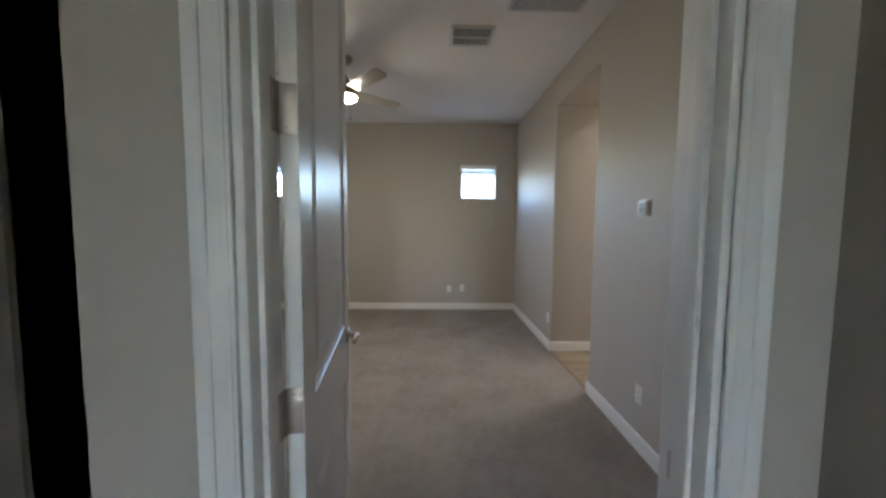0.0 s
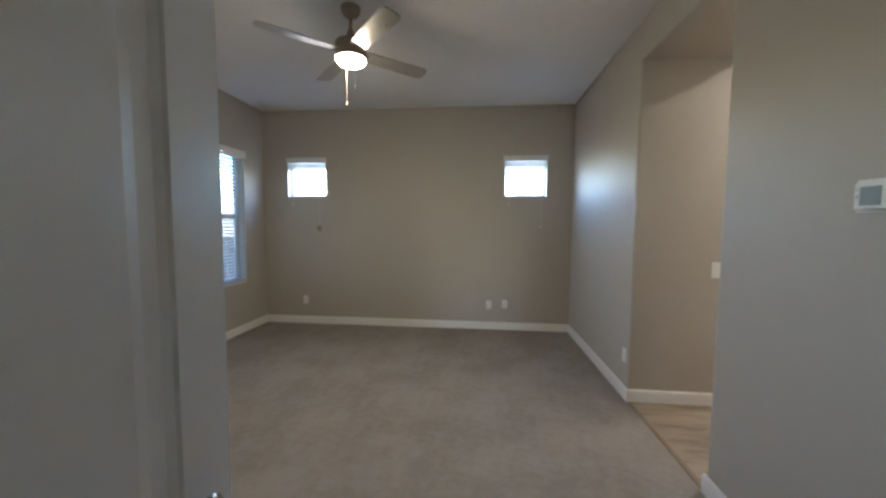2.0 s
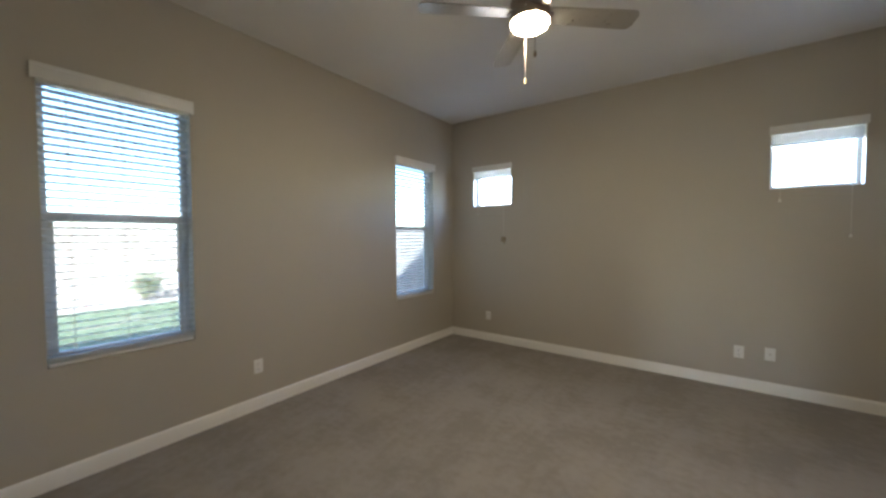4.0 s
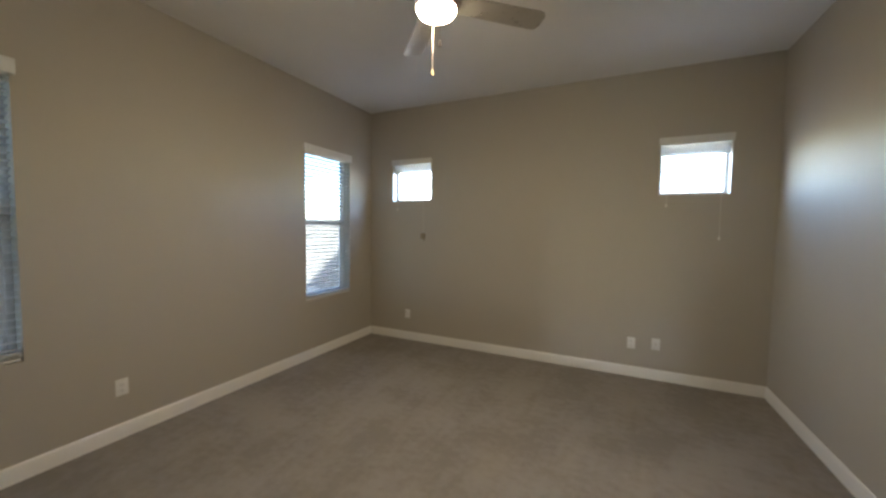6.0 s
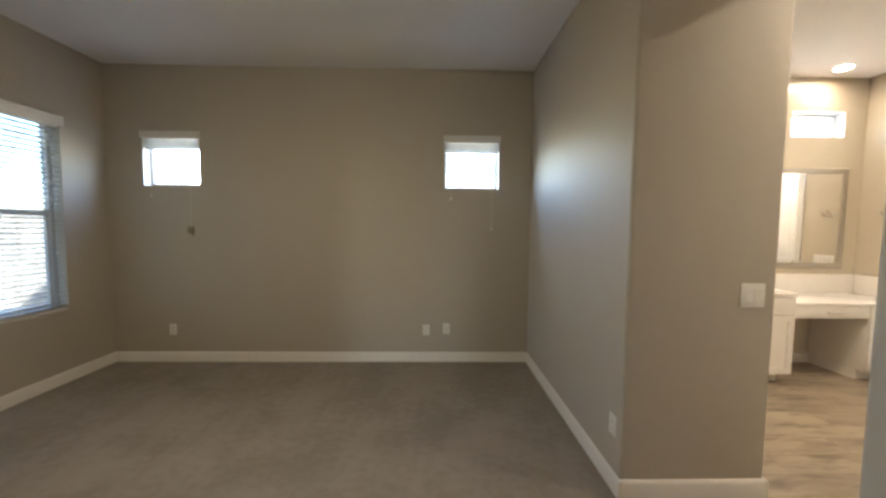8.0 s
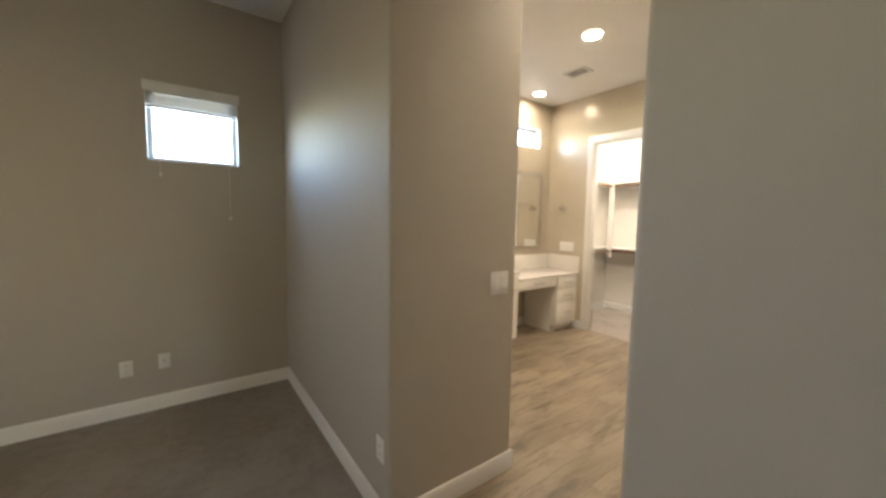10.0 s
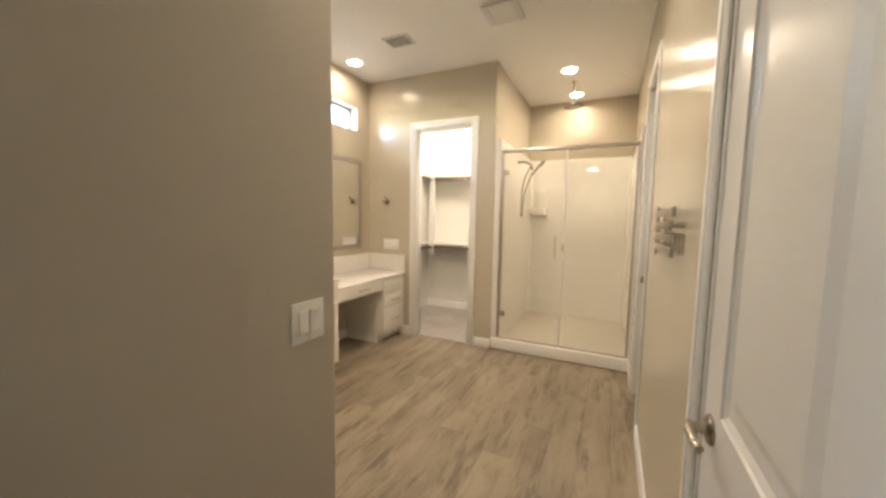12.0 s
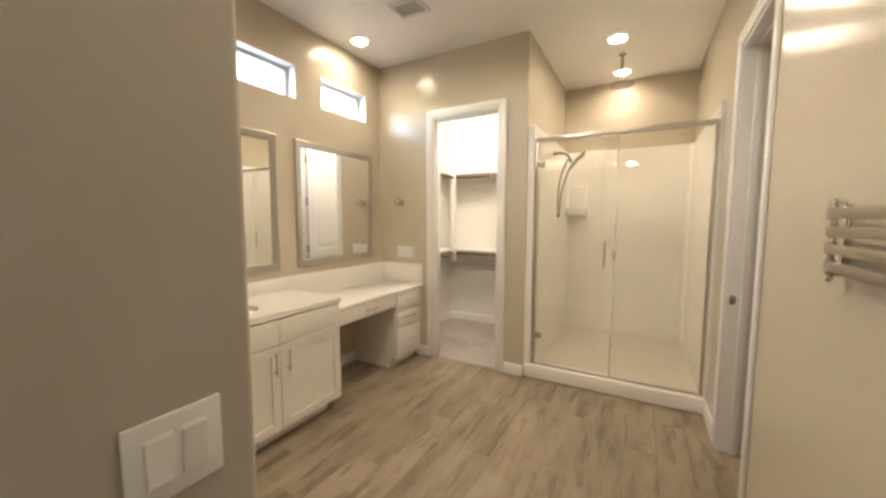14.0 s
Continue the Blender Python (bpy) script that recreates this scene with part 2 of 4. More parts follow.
def lathe(bm, profile, m=None, seg=28):
    m = m or Matrix()
    rings = []
    for r, z in profile:
        if r < 1e-5:
            rings.append([bm.verts.new(m @ Vector((0, 0, z)))])
        else:
            rings.append([bm.verts.new(m @ Vector((r * math.cos(2 * math.pi * k / seg), r * math.sin(2 * math.pi * k / seg), z))) for k in range(seg)])
    for A, B in zip(rings, rings[1:]):
        for k in range(seg):
            q = (k + 1) % seg
            f = [A[0 if len(A) == 1 else k], A[0 if len(A) == 1 else q], B[0 if len(B) == 1 else q], B[0 if len(B) == 1 else k]]
            f = list(dict.fromkeys(f))
            if len(f) > 2:
                bm.faces.new(f)
    bmesh.ops.recalc_face_normals(bm, faces=bm.faces)
    return bm


def tube(bm, pts, r, seg=18):
    pts = [Vector(p) for p in pts]
    rings = []
    for i, p in enumerate(pts):
        d = (pts[min(i + 1, len(pts) - 1)] - pts[max(i - 1, 0)]).normalized()
        q = d.to_track_quat("Z", "Y")
        rings.append([bm.verts.new(p + q @ Vector((r * math.cos(2 * math.pi * k / seg), r * math.sin(2 * math.pi * k / seg), 0))) for k in range(seg)])
    for A, B in zip(rings, rings[1:]):
        for k in range(seg):
            bm.faces.new((A[k], A[(k + 1) % seg], B[(k + 1) % seg], B[k]))
    bm.faces.new(rings[0])
    bm.faces.new(rings[-1])
    bmesh.ops.recalc_face_normals(bm, faces=bm.faces)
    return bm


def prism(bm, poly, z0, z1):
    lo, hi = [bm.verts.new((x, y, z0)) for x, y in poly], [bm.verts.new((x, y, z1)) for x, y in poly]
    bm.faces.new(lo)
    bm.faces.new(hi)
    for k in range(len(poly)):
        q = (k + 1) % len(poly)
        bm.faces.new((lo[k], lo[q], hi[q], hi[k]))
    bmesh.ops.recalc_face_normals(bm, faces=bm.faces)
    return bm


def round_poly(corners, seg=6):
    """Corners (x, y, radius) in order; a radius rounds that corner."""
    out, n = [], len(corners)
    for i, (x, y, r) in enumerate(corners):
        if not r:
            out.append((x, y))
            continue
        p, a, b = Vector((x, y)), Vector(corners[i - 1][:2]), Vector(corners[(i + 1) % n][:2])
        u, w = (a - p).normalized(), (b - p).normalized()
        for k in range(seg + 1):
            t = k / seg * math.pi / 2
            q = p + u * r * (1 - math.sin(t)) + w * r * (1 - math.cos(t))
            out.append((q.x, q.y))
    return out


def mesh_ob(name, bm, mat, smooth=True):
    me = bpy.data.meshes.new(name)
    bm.to_mesh(me)
    bm.free()
    me.materials.append(mat)
    if smooth:
        for f in me.polygons:
            f.use_smooth = True
        me.set_sharp_from_angle(angle=radians(24))
    return new(name, me)


def part(name, bm, mat, parent, label=""):
    ob = mesh_ob(name, bm, mat)
    ob.parent = parent
    return tagged(ob, label)


def piece(name, me, parent, m):
    ob = new(name, me)
    ob.parent = parent
    ob.matrix_basis = m
    return ob


def setting(name, bm, mat, label, category):
    return tagged(mesh_ob(name, bm, mat), label, category, kind="structure")


def thing(name, label, category, group="", at=None, kind=""):
    ob = new(name)
    ob.empty_display_size = 0.05
    if at:
        ob.matrix_basis = at
    return tagged(ob, label, category, group, kind)


def wall_sheet(axis, d0, d1, u0, u1, z1, holes):
    """A wall of one skin: it runs along axis from u0 to u1, is d0 to d1 thick, and has holes (ua, ub, za, zb)."""
    us = sorted({u0, u1, *[h[0] for h in holes], *[h[1] for h in holes]})
    zs = sorted({0, z1, *[h[2] for h in holes], *[h[3] for h in holes]})
    solid = {}
    for i in range(len(us) - 1):
        for k in range(len(zs) - 1):
            cu, cz = (us[i] + us[i + 1]) / 2, (zs[k] + zs[k + 1]) / 2
            solid[i, k] = not any(a < cu < b and c < cz < d for a, b, c, d in holes)
    bm = bmesh.new()

    def quad(*pts):
        bm.faces.new([bm.verts.new((u, d, z) if axis == "x" else (d, u, z)) for u, d, z in pts])
    for (i, k), full in solid.items():
        if not full:
            continue
        a, b, c, d = us[i], us[i + 1], zs[k], zs[k + 1]
        for face in (d0, d1):
            quad((a, face, c), (b, face, c), (b, face, d), (a, face, d))
        if not solid.get((i - 1, k)):
            quad((a, d0, c), (a, d1, c), (a, d1, d), (a, d0, d))
        if not solid.get((i + 1, k)):
            quad((b, d0, c), (b, d1, c), (b, d1, d), (b, d0, d))
        if not solid.get((i, k - 1)):
            quad((a, d0, c), (b, d0, c), (b, d1, c), (a, d1, c))
        if not solid.get((i, k + 1)):
            quad((a, d0, d), (b, d0, d), (b, d1, d), (a, d1, d))
    bmesh.ops.remove_doubles(bm, verts=bm.verts, dist=1e-5)
    bmesh.ops.recalc_face_normals(bm, faces=bm.faces)
    return bm


def wall_x(x0, x1, y0, y1, z1, holes):
    return wall_sheet("y", x0, x1, y0, y1, z1, holes)


def wall_y(y0, y1, x0, x1, z1, holes):
    return wall_sheet("x", y0, y1, x0, x1, z1, holes)


# ---- plan ----
H = 3.05                      # ceilings
W, E, N, S = -1.96, 2.39, 8.15, 2.95   # bedroom
PN, PS, PX = 6.2, 5.145, 3.18  # passage: north face, south face, its east end
BE = 5.95                     # east wall of the bathroom
SHY, SHX = 6.48, 7.6           # shower: north side, back
CX, CN = 7.38, 8.05           # closet: back, north side
WT = 0.15
WIN_N = [(-1.6, -1.03, 1.84, 2.37), (1.48, 2.05, 1.84, 2.37)]
WIN_W = [(4.13, 4.86, 0.69, 2.35), (6.97, 7.70, 0.66, 2.35)]
WIN_B = [(4.29, 4.87, 2.43, 2.70), (5.14, 5.72, 2.43, 2.70)]
DOOR_H = 2.45

# ---- structure ----
setting("floor", boxes((W - WT, E + 0.02, S - 0.13, N + WT, -0.12, 0.0), (0.3, 1.9, -3.2, S - 0.13, -0.12, 0.0)), CARPET, "worn greige cut pile carpet in the empty bedroom", "carpet")
setting("wall_west", wall_x(W - WT, W, S - 0.13, N + WT, H, WIN_W), WALL, "greige painted drywall with two tall windows", "wall")
setting("wall_north", wall_y(N, N + WT, W, E, H, WIN_N), WALL, "greige painted drywall with two small high windows", "wall")
setting("wall_south", wall_y(S - 0.13, S, W, E, H, [(0.752, 1.58, 0, DOOR_H + 0.01)]), WALL, "greige painted drywall round the entry door", "wall")
bm = bmesh.new()
prism(bm, round_poly([(E, S - 0.13, 0), (E + 0.13, S - 0.13, 0), (E + 0.13, PS, 0), (E + 0.13, PS + 0.03, 0), (E, PS + 0.03, 0.02)]), 0, H)
setting("wall_east", bm, WALL, "greige painted drywall with rounded corner beside the bathroom passage", "wall")
bm = bmesh.new()
prism(bm, round_poly([(E, N + WT, 0), (E, PN, 0.02), (PX, PN, 0.02), (PX, N + WT, 0)]), 0, H)
setting("wall_partition", bm, WALL, "greige painted partition with rounded corners beside the passage", "wall")
setting("wall_header", boxes((E + 0.002, PX - 0.01, PS + 0.003, PN + 0.001, 2.74, H)), WALL, "greige painted dropped header over the passage", "wall")
setting("ceiling", boxes((W - WT, E, S - 0.13, N + WT, H, H + 0.15)), CEIL, "flat off-white painted bedroom ceiling", "ceiling")

# bathroom shell
setting("wall_bath_north", wall_y(N, N + WT, PX, BE + 0.12, H, WIN_B), GLOSSWALL, "glossy beige painted wall above the vanity", "wall")
setting("wall_bath_south", wall_y(PS - 0.12, PS, E + 0.13, SHX + 0.12, H, [(2.6, 3.26, 0, DOOR_H), (4.9, 5.53, 0, DOOR_H)]), GLOSSWALL, "glossy beige painted wall with two doors", "wall")
bm = wall_x(BE, BE + 0.12, SHY + 0.04, N, H, [(6.78, 7.48, 0, DOOR_H)])
setting("wall_bath_east", bm, GLOSSWALL, "glossy beige painted wall with the closet doorway", "wall")
setting("wall_shower_north", boxes((BE + 0.12, SHX + 0.12, SHY + 0.042, SHY + 0.1, 0, H)), GLOSSWALL, "beige painted wall above the shower surround", "wall")
setting("wall_shower_east", boxes((SHX, SHX + 0.12, PS, SHY + 0.042, 0, H)), GLOSSWALL, "beige painted wall behind the shower", "wall")
setting("ceiling", boxes((PX - 0.01, SHX + 0.12, PS - 0.12, N + WT, H, H + 0.15)), CEIL, "off-white painted bathroom ceiling", "ceiling")
# closet shell
setting("wall_closet_north", boxes((BE + 0.12, CX + 0.1, CN, CN + 0.1, 0, H)), CLOSETW, "white painted closet wall", "wall")
setting("wall_closet_east", boxes((CX, CX + 0.1, SHY + 0.1, CN, 0, H)), CLOSETW, "white painted closet back wall", "wall")
setting("wall_closet_lining", boxes((BE + 0.12, BE + 0.125, SHY + 0.1, 6.78, 0, H), (BE + 0.12, BE + 0.125, 7.48, CN, 0, H), (BE + 0.12, BE + 0.125, 6.78, 7.48, DOOR_H, H), (BE + 0.125, CX, SHY + 0.1, SHY + 0.105, 0, H)), CLOSETW, "white painted closet front and side walls", "wall")
setting("floor", boxes((BE + 0.03, CX + 0.1, SHY + 0.1, CN + 0.1, -0.1, 0.004)), CARPETLIT, "greige carpet in the walk-in closet, lightened as if better lit", "carpet")
# toilet room and linen closet behind the south wall
setting("wall_toilet_room", boxes((4.3, 4.4, 3.6, PS - 0.12, 0, H), (5.9, 6.0, 3.6, PS - 0.12, 0, H), (4.3, 6.0, 3.5, 3.6, 0, H)), GLOSSWALL, "beige painted walls of the toilet room", "wall")
setting("ceiling", boxes((4.3, 6.0, 3.5, PS - 0.12, H, H + 0.1)), CEIL, "off-white ceiling of the toilet room", "ceiling")
setting("floor", boxes((4.3, 6.0, 3.5, PS - 0.031, -0.1, -0.001)), plain("toilet_floor", (0.3, 0.24, 0.17), 0.4, var=0.2, scale=6), "brown plank floor of the toilet room", "floor")
setting("wall_linen", boxes((2.52, 3.4, 4.4, 4.5, 0, H), (3.4, 3.5, 4.4, PS - 0.12, 0, H)), WALL, "plain walls closing the linen closet", "wall")
# entry hall
setting("wall_hall_west", wall_x(0.39, 0.49, -3.2, S - 0.13, H, [(1.8, 2.82, 0, 2.45)]), WALL, "greige painted hall wall in shade", "wall")
setting("wall_side_room", boxes((-1.3, -1.2, 0.6, S - 0.14, 0, H), (-1.2, 0.39, 0.5, 0.6, 0, H), (-1.2, 0.39, S - 0.24, S - 0.14, 0, H)), WALL, "greige walls of an unlit room off the hall", "wall")
setting("floor", boxes((-1.3, 0.36, 0.5, S - 0.14, -0.1, -0.002)), CARPET, "greige carpet of an unlit room off the hall", "carpet")
setting("ceiling", boxes((-1.3, 0.36, 0.5, S - 0.14, H, H + 0.15)), CEIL, "ceiling of an unlit room off the hall", "ceiling")
setting("wall_hall_east", boxes((1.77, 1.87, -3.2, S - 0.13, 0, H)), WALL, "greige painted hall wall", "wall")
# The opening is made up: it lets sky light into the hall.
setting("wall_hall_end", wall_y(-3.3, -3.2, 0.36, 1.87, H, [(1.0, 1.45, 0.75, 2.35)]), WALL, "unseen hall end wall with an opening added to light the hall", "wall")
setting("ceiling", boxes((0.36, 1.87, -3.3, S - 0.13, H, H + 0.15)), CEIL, "off-white hall ceiling", "ceiling")


# ---- trim ----
def base_run(a, b, side, z=0.105, t=0.014):
    """Baseboard from a to b along a wall; side is the way it stands out from the wall."""
    bm = bmesh.new()
    (xa, ya), (xb, yb), (sx, sy) = a, b, side
    prof = [(0, 0), (t, 0), (t, z - 0.02), (t * 0.65, z - 0.006), (t * 0.3, z), (0, z)]
    A = [bm.verts.new((xa + sx * d, ya + sy * d, h)) for d, h in prof]
    B = [bm.verts.new((xb + sx * d, yb + sy * d, h)) for d, h in prof]
    for k in range(len(prof)):
        q = (k + 1) % len(prof)
        bm.faces.new((A[k], A[q], B[q], B[k]))
    bm.faces.new(A)
    bm.faces.new(B)
    bmesh.ops.recalc_face_normals(bm, faces=bm.faces)
    return setting("baseboard", bm, TRIM, "white painted baseboard along the wall", "baseboard")


T = 0.014
for a, b, s in [((W, S), (W, N), (1, 0)), ((W + T, N), (E - T, N), (0, -1)), ((E, N), (E, PN - T), (-1, 0)),
                ((E, S), (E, PS + 0.044), (-1, 0)), ((W + T, S), (0.69, S), (0, 1)), ((1.655, S), (E - T, S), (0, 1)),
                ((E, PN), (PX, PN), (0, -1)), ((PX, PN - T), (PX, 7.58), (1, 0)), ((E, PS + 0.03), (2.52, PS + 0.03), (0, 1)),
                ((3.335, PS), (4.825, PS), (0, 1)), ((5.605, PS), (BE + 0.01, PS), (0, 1)),
                ((BE, SHY + 0.045), (BE, 6.7), (-1, 0)), ((BE, 7.555), (BE, 7.69), (-1, 0)), ((4.74, N), (5.5, N), (0, -1)),
                ((CX, SHY + 0.1), (CX, CN), (-1, 0)), ((BE + 0.125, CN), (CX - T, CN), (0, -1)),
                ((0.49, -3.2), (0.49, 1.73), (1, 0)), ((1.77, -3.2), (1.77, S - 0.13), (-1, 0)),
                ((0.49 + T, S - 0.13), (0.685, S - 0.13), (0, -1)), ((1.66, S - 0.13), (1.77 - T, S - 0.13), (0, -1))]:
    base_run(a, b, s)


def casing(along, w0, w1, h, faces, c=0.072, jamb=None):
    """Door casing and jamb. along: 'x' or 'y'; faces: (plane, sign) of each cased side; jamb: (from, to) across the wall."""
    bm = bmesh.new()

    def put(a0, a1, d0, d1, z0, z1, bev=0.005):
        if along == "x":
            box(bm, a0, a1, min(d0, d1), max(d0, d1), z0, z1, bev)
        else:
            box(bm, min(d0, d1), max(d0, d1), a0, a1, z0, z1, bev)
    for plane, s in faces:
        for (p0, p1), d in (((0.0, 1.0), 0.011), ((0.55, 0.96), 0.0155), ((0.08, 0.2), 0.0135)):
            i0, i1 = c * p0, c * p1
            put(w0 - i1, w0 - i0, plane, plane + s * d, 0, h + i1)
            put(w1 + i0, w1 + i1, plane, plane + s * d, 0, h + i1)
            put(w0 - i0, w1 + i0, plane, plane + s * d, h + i0, h + i1)
    j0, j1 = jamb
    put(w0 - 0.004, w0 + 0.016, j0, j1, 0, h, 0.002)
    put(w1 - 0.016, w1 + 0.004, j0, j1, 0, h, 0.002)
    put(w0 + 0.016, w1 - 0.016, j0, j1, h - 0.016, h + 0.004, 0.002)
    m = (j0 + j1) / 2
    put(w0 + 0.016, w0 + 0.028, m - 0.03, m + 0.012, 0, h - 0.016, 0.002)
    put(w1 - 0.028, w1 - 0.016, m - 0.03, m + 0.012, 0, h - 0.016, 0.002)
    put(w0 + 0.028, w1 - 0.028, m - 0.03, m + 0.012, h - 0.028, h - 0.016, 0.002)
    return setting("trim", bm, TRIM, "white painted door casing and jamb", "door frame")


entry_trim = casing("x", 0.752, 1.58, DOOR_H + 0.01, [(S - 0.13, -1), (S, 1)], jamb=(S - 0.13, S))
linen_trim = casing("x", 2.6, 3.26, DOOR_H, [(PS, 1)], jamb=(PS - 0.12, PS))
toilet_trim = casing("x", 4.9, 5.53, DOOR_H, [(PS, 1)], jamb=(PS - 0.15, PS))
closet_trim = casing("y", 6.78, 7.48, DOOR_H, [(BE, -1)], jamb=(BE, BE + 0.12))
part("strike_plate", boxes((1.561, 1.5645, S - 0.062, S - 0.03, 0.93, 0.99, ), bev=0.001), NICKEL, entry_trim, "small nickel strike plate")
part("strike_plate", boxes((5.5105, 5.514, PS - 0.042, PS - 0.012, 0.935, 0.99), bev=0.001), LEVERM, toilet_trim, "small nickel strike plate")
part("strike_plate", boxes((BE + 0.04, BE + 0.07, 7.4605, 7.464, 0.925, 0.985), bev=0.001), NICKEL, closet_trim, "small nickel strike plate")


bm = boxes((0.49, 0.505, 1.8, 2.81, 2.45, 2.52), (0.49, 0.505, 1.73, 1.8, 0, 2.52), bev=0.004)
setting("trim", bm, TRIM, "white painted door casing in the hall", "door frame")

# ---- doors ----
def leaf_mesh(w, h, t=0.035):
    """Two-panel moulded leaf: x from the hinge, y across, z up."""
    bm = bmesh.new()
    s = 0.115
    xs, zs = [0, s, w - s, w], [0, 0.23, 0.80, 1.02, h - 0.13, h]
    for y, way in ((0.0, 1), (t, -1)):
        for i in range(3):
            for j in range(5):
                x0, x1, z0, z1 = xs[i], xs[i + 1], zs[j], zs[j + 1]
                if not (i == 1 and j in (1, 3)):
                    bm.faces.new([bm.verts.new(c) for c in ((x0, y, z0), (x1, y, z0), (x1, y, z1), (x0, y, z1))])
                    continue
                rings = []
                for inset, depth in ((0, 0), (0.004, 0.005), (0.017, 0.011), (0.045, 0.011), (0.07, 0.004)):
                    d = y + way * depth
                    rings.append([bm.verts.new(c) for c in ((x0 + inset, d, z0 + inset), (x1 - inset, d, z0 + inset), (x1 - inset, d, z1 - inset), (x0 + inset, d, z1 - inset))])
                for A, B in zip(rings, rings[1:]):
                    for k in range(4):
                        bm.faces.new((A[k], A[(k + 1) % 4], B[(k + 1) % 4], B[k]))
                bm.faces.new(rings[-1])
    for c in (((0, 0, 0), (0, t, 0), (0, t, h), (0, 0, h)), ((w, 0, 0), (w, t, 0), (w, t, h), (w, 0, h)), ((0, 0, 0), (w, 0, 0), (w, t, 0), (0, t, 0)), ((0, 0, h), (w, 0, h), (w, t, h), (0, t, h))):
        bm.faces.new([bm.verts.new(v) for v in c])
    bmesh.ops.remove_doubles(bm, verts=bm.verts, dist=1e-5)
    bmesh.ops.recalc_face_normals(bm, faces=bm.faces)
    return bm


def lever(bm, x, y, z, s, way):
    """Rose, neck and curved lever on the face at y; s: out of the face; way: the lever's direction along x."""
    m = Matrix.Translation((x, y, z)) @ Matrix.Rotation(radians(-90 * s), 4, "X")
    lathe(bm, [(0, 0), (0.033, 0), (0.033, 0.004), (0.028, 0.009), (0.013, 0.011), (0.011, 0.036), (0, 0.038)], m)
    pts = [(x - way * 0.012, y + s * 0.036, z), (x + way * 0.01, y + s * 0.044, z + 0.002), (x + way * 0.04, y + s * 0.045, z + 0.003), (x + way * 0.065, y + s * 0.042, z - 0.002), (x + way * 0.082, y + s * 0.037, z - 0.007)]
    tube(bm, pts, 0.0095, 18)
    return bm


def hinge(bm, z, high, t=0.035):
    """A butt hinge on the leaf's edge; high: its knuckle is on the face at y = t, else on that at y = 0."""
    def yy(v):
        return t - v if high else v
    box(bm, -0.0025, 0.0005, *sorted((yy(0.003), yy(t - 0.002))), z - 0.05, z + 0.05, 0.001)
    rod(bm, (-0.004, yy(-0.006), z - 0.052), (-0.004, yy(-0.006), z + 0.052), 0.0065)
    box(bm, -0.004, -0.001, *sorted((yy(-0.004), yy(0.006))), z - 0.05, z + 0.05)
    for k in (-0.035, 0.0, 0.035):
        y = yy(0.011 + 0.012 * (k == 0))
        rod(bm, (-0.0042, y, z + k), (-0.0025, y, z + k), 0.0042, 8)
    return bm


def door(name, w, h, m, label, hinges=(0.2, 1.04, 1.66, 2.27), both=True, way=-1, high=False):
    leaf = setting(name, leaf_mesh(w, h), DOORP, label, "door")
    leaf.matrix_basis = m
    for f in leaf.data.polygons:
        f.use_smooth = False
    for z in hinges:
        part("hinge", hinge(bmesh.new(), z, high), HINGEM, leaf, "nickel butt hinge")
    part("door_handle", lever(bmesh.new(), w - 0.065, 0.0, 0.97, -1, way), LEVERM, leaf, "satin nickel lever handle")
    if both:
        part("door_handle", lever(bmesh.new(), w - 0.065, 0.035, 0.97, 1, way), LEVERM, leaf, "satin nickel lever handle")
    part("latch", boxes((w - 0.001, w + 0.0015, 0.006, 0.029, 0.94, 1.0), (w, w + 0.008, 0.011, 0.024, 0.96, 0.98), bev=0.001), NICKEL, leaf, "nickel latch plate")
    return leaf


# the hinge knuckle sits on the face at local y = 0
flip = Matrix.Diagonal((1, -1, 1, 1))
door("door_1", 0.8, 2.425, pose(0.77, S + 0.006, 0.012, 0, 0, 97.2) @ pose(0, -0.035, 0), "white two-panel bedroom door standing open", high=True)
for z in (0.2, 1.04, 1.66, 2.27):
    part("hinge_plate", boxes((0.767, 0.7705, S - 0.038, S - 0.003, z - 0.038, z + 0.062), bev=0.001), HINGEM, entry_trim, "nickel hinge plate on the jamb")
door("door_2", 0.622, 2.41, pose(2.617, PS - 0.005, 0.012, 0, 0, 0) @ pose(0, -0.035, 0), "white two-panel linen closet door, shut", hinges=(0.2, 2.2), high=True)
door("door_3", 0.66, 2.41, pose(BE + 0.11, 6.798, 0.014, 0, 0, -4), "white two-panel closet door standing open inside", hinges=(0.2, 1.04, 1.66, 2.2))
door("door_4", 0.595, 2.41, pose(4.918, PS - 0.155, 0.014, 0, 0, -86), "white two-panel toilet room door standing open")

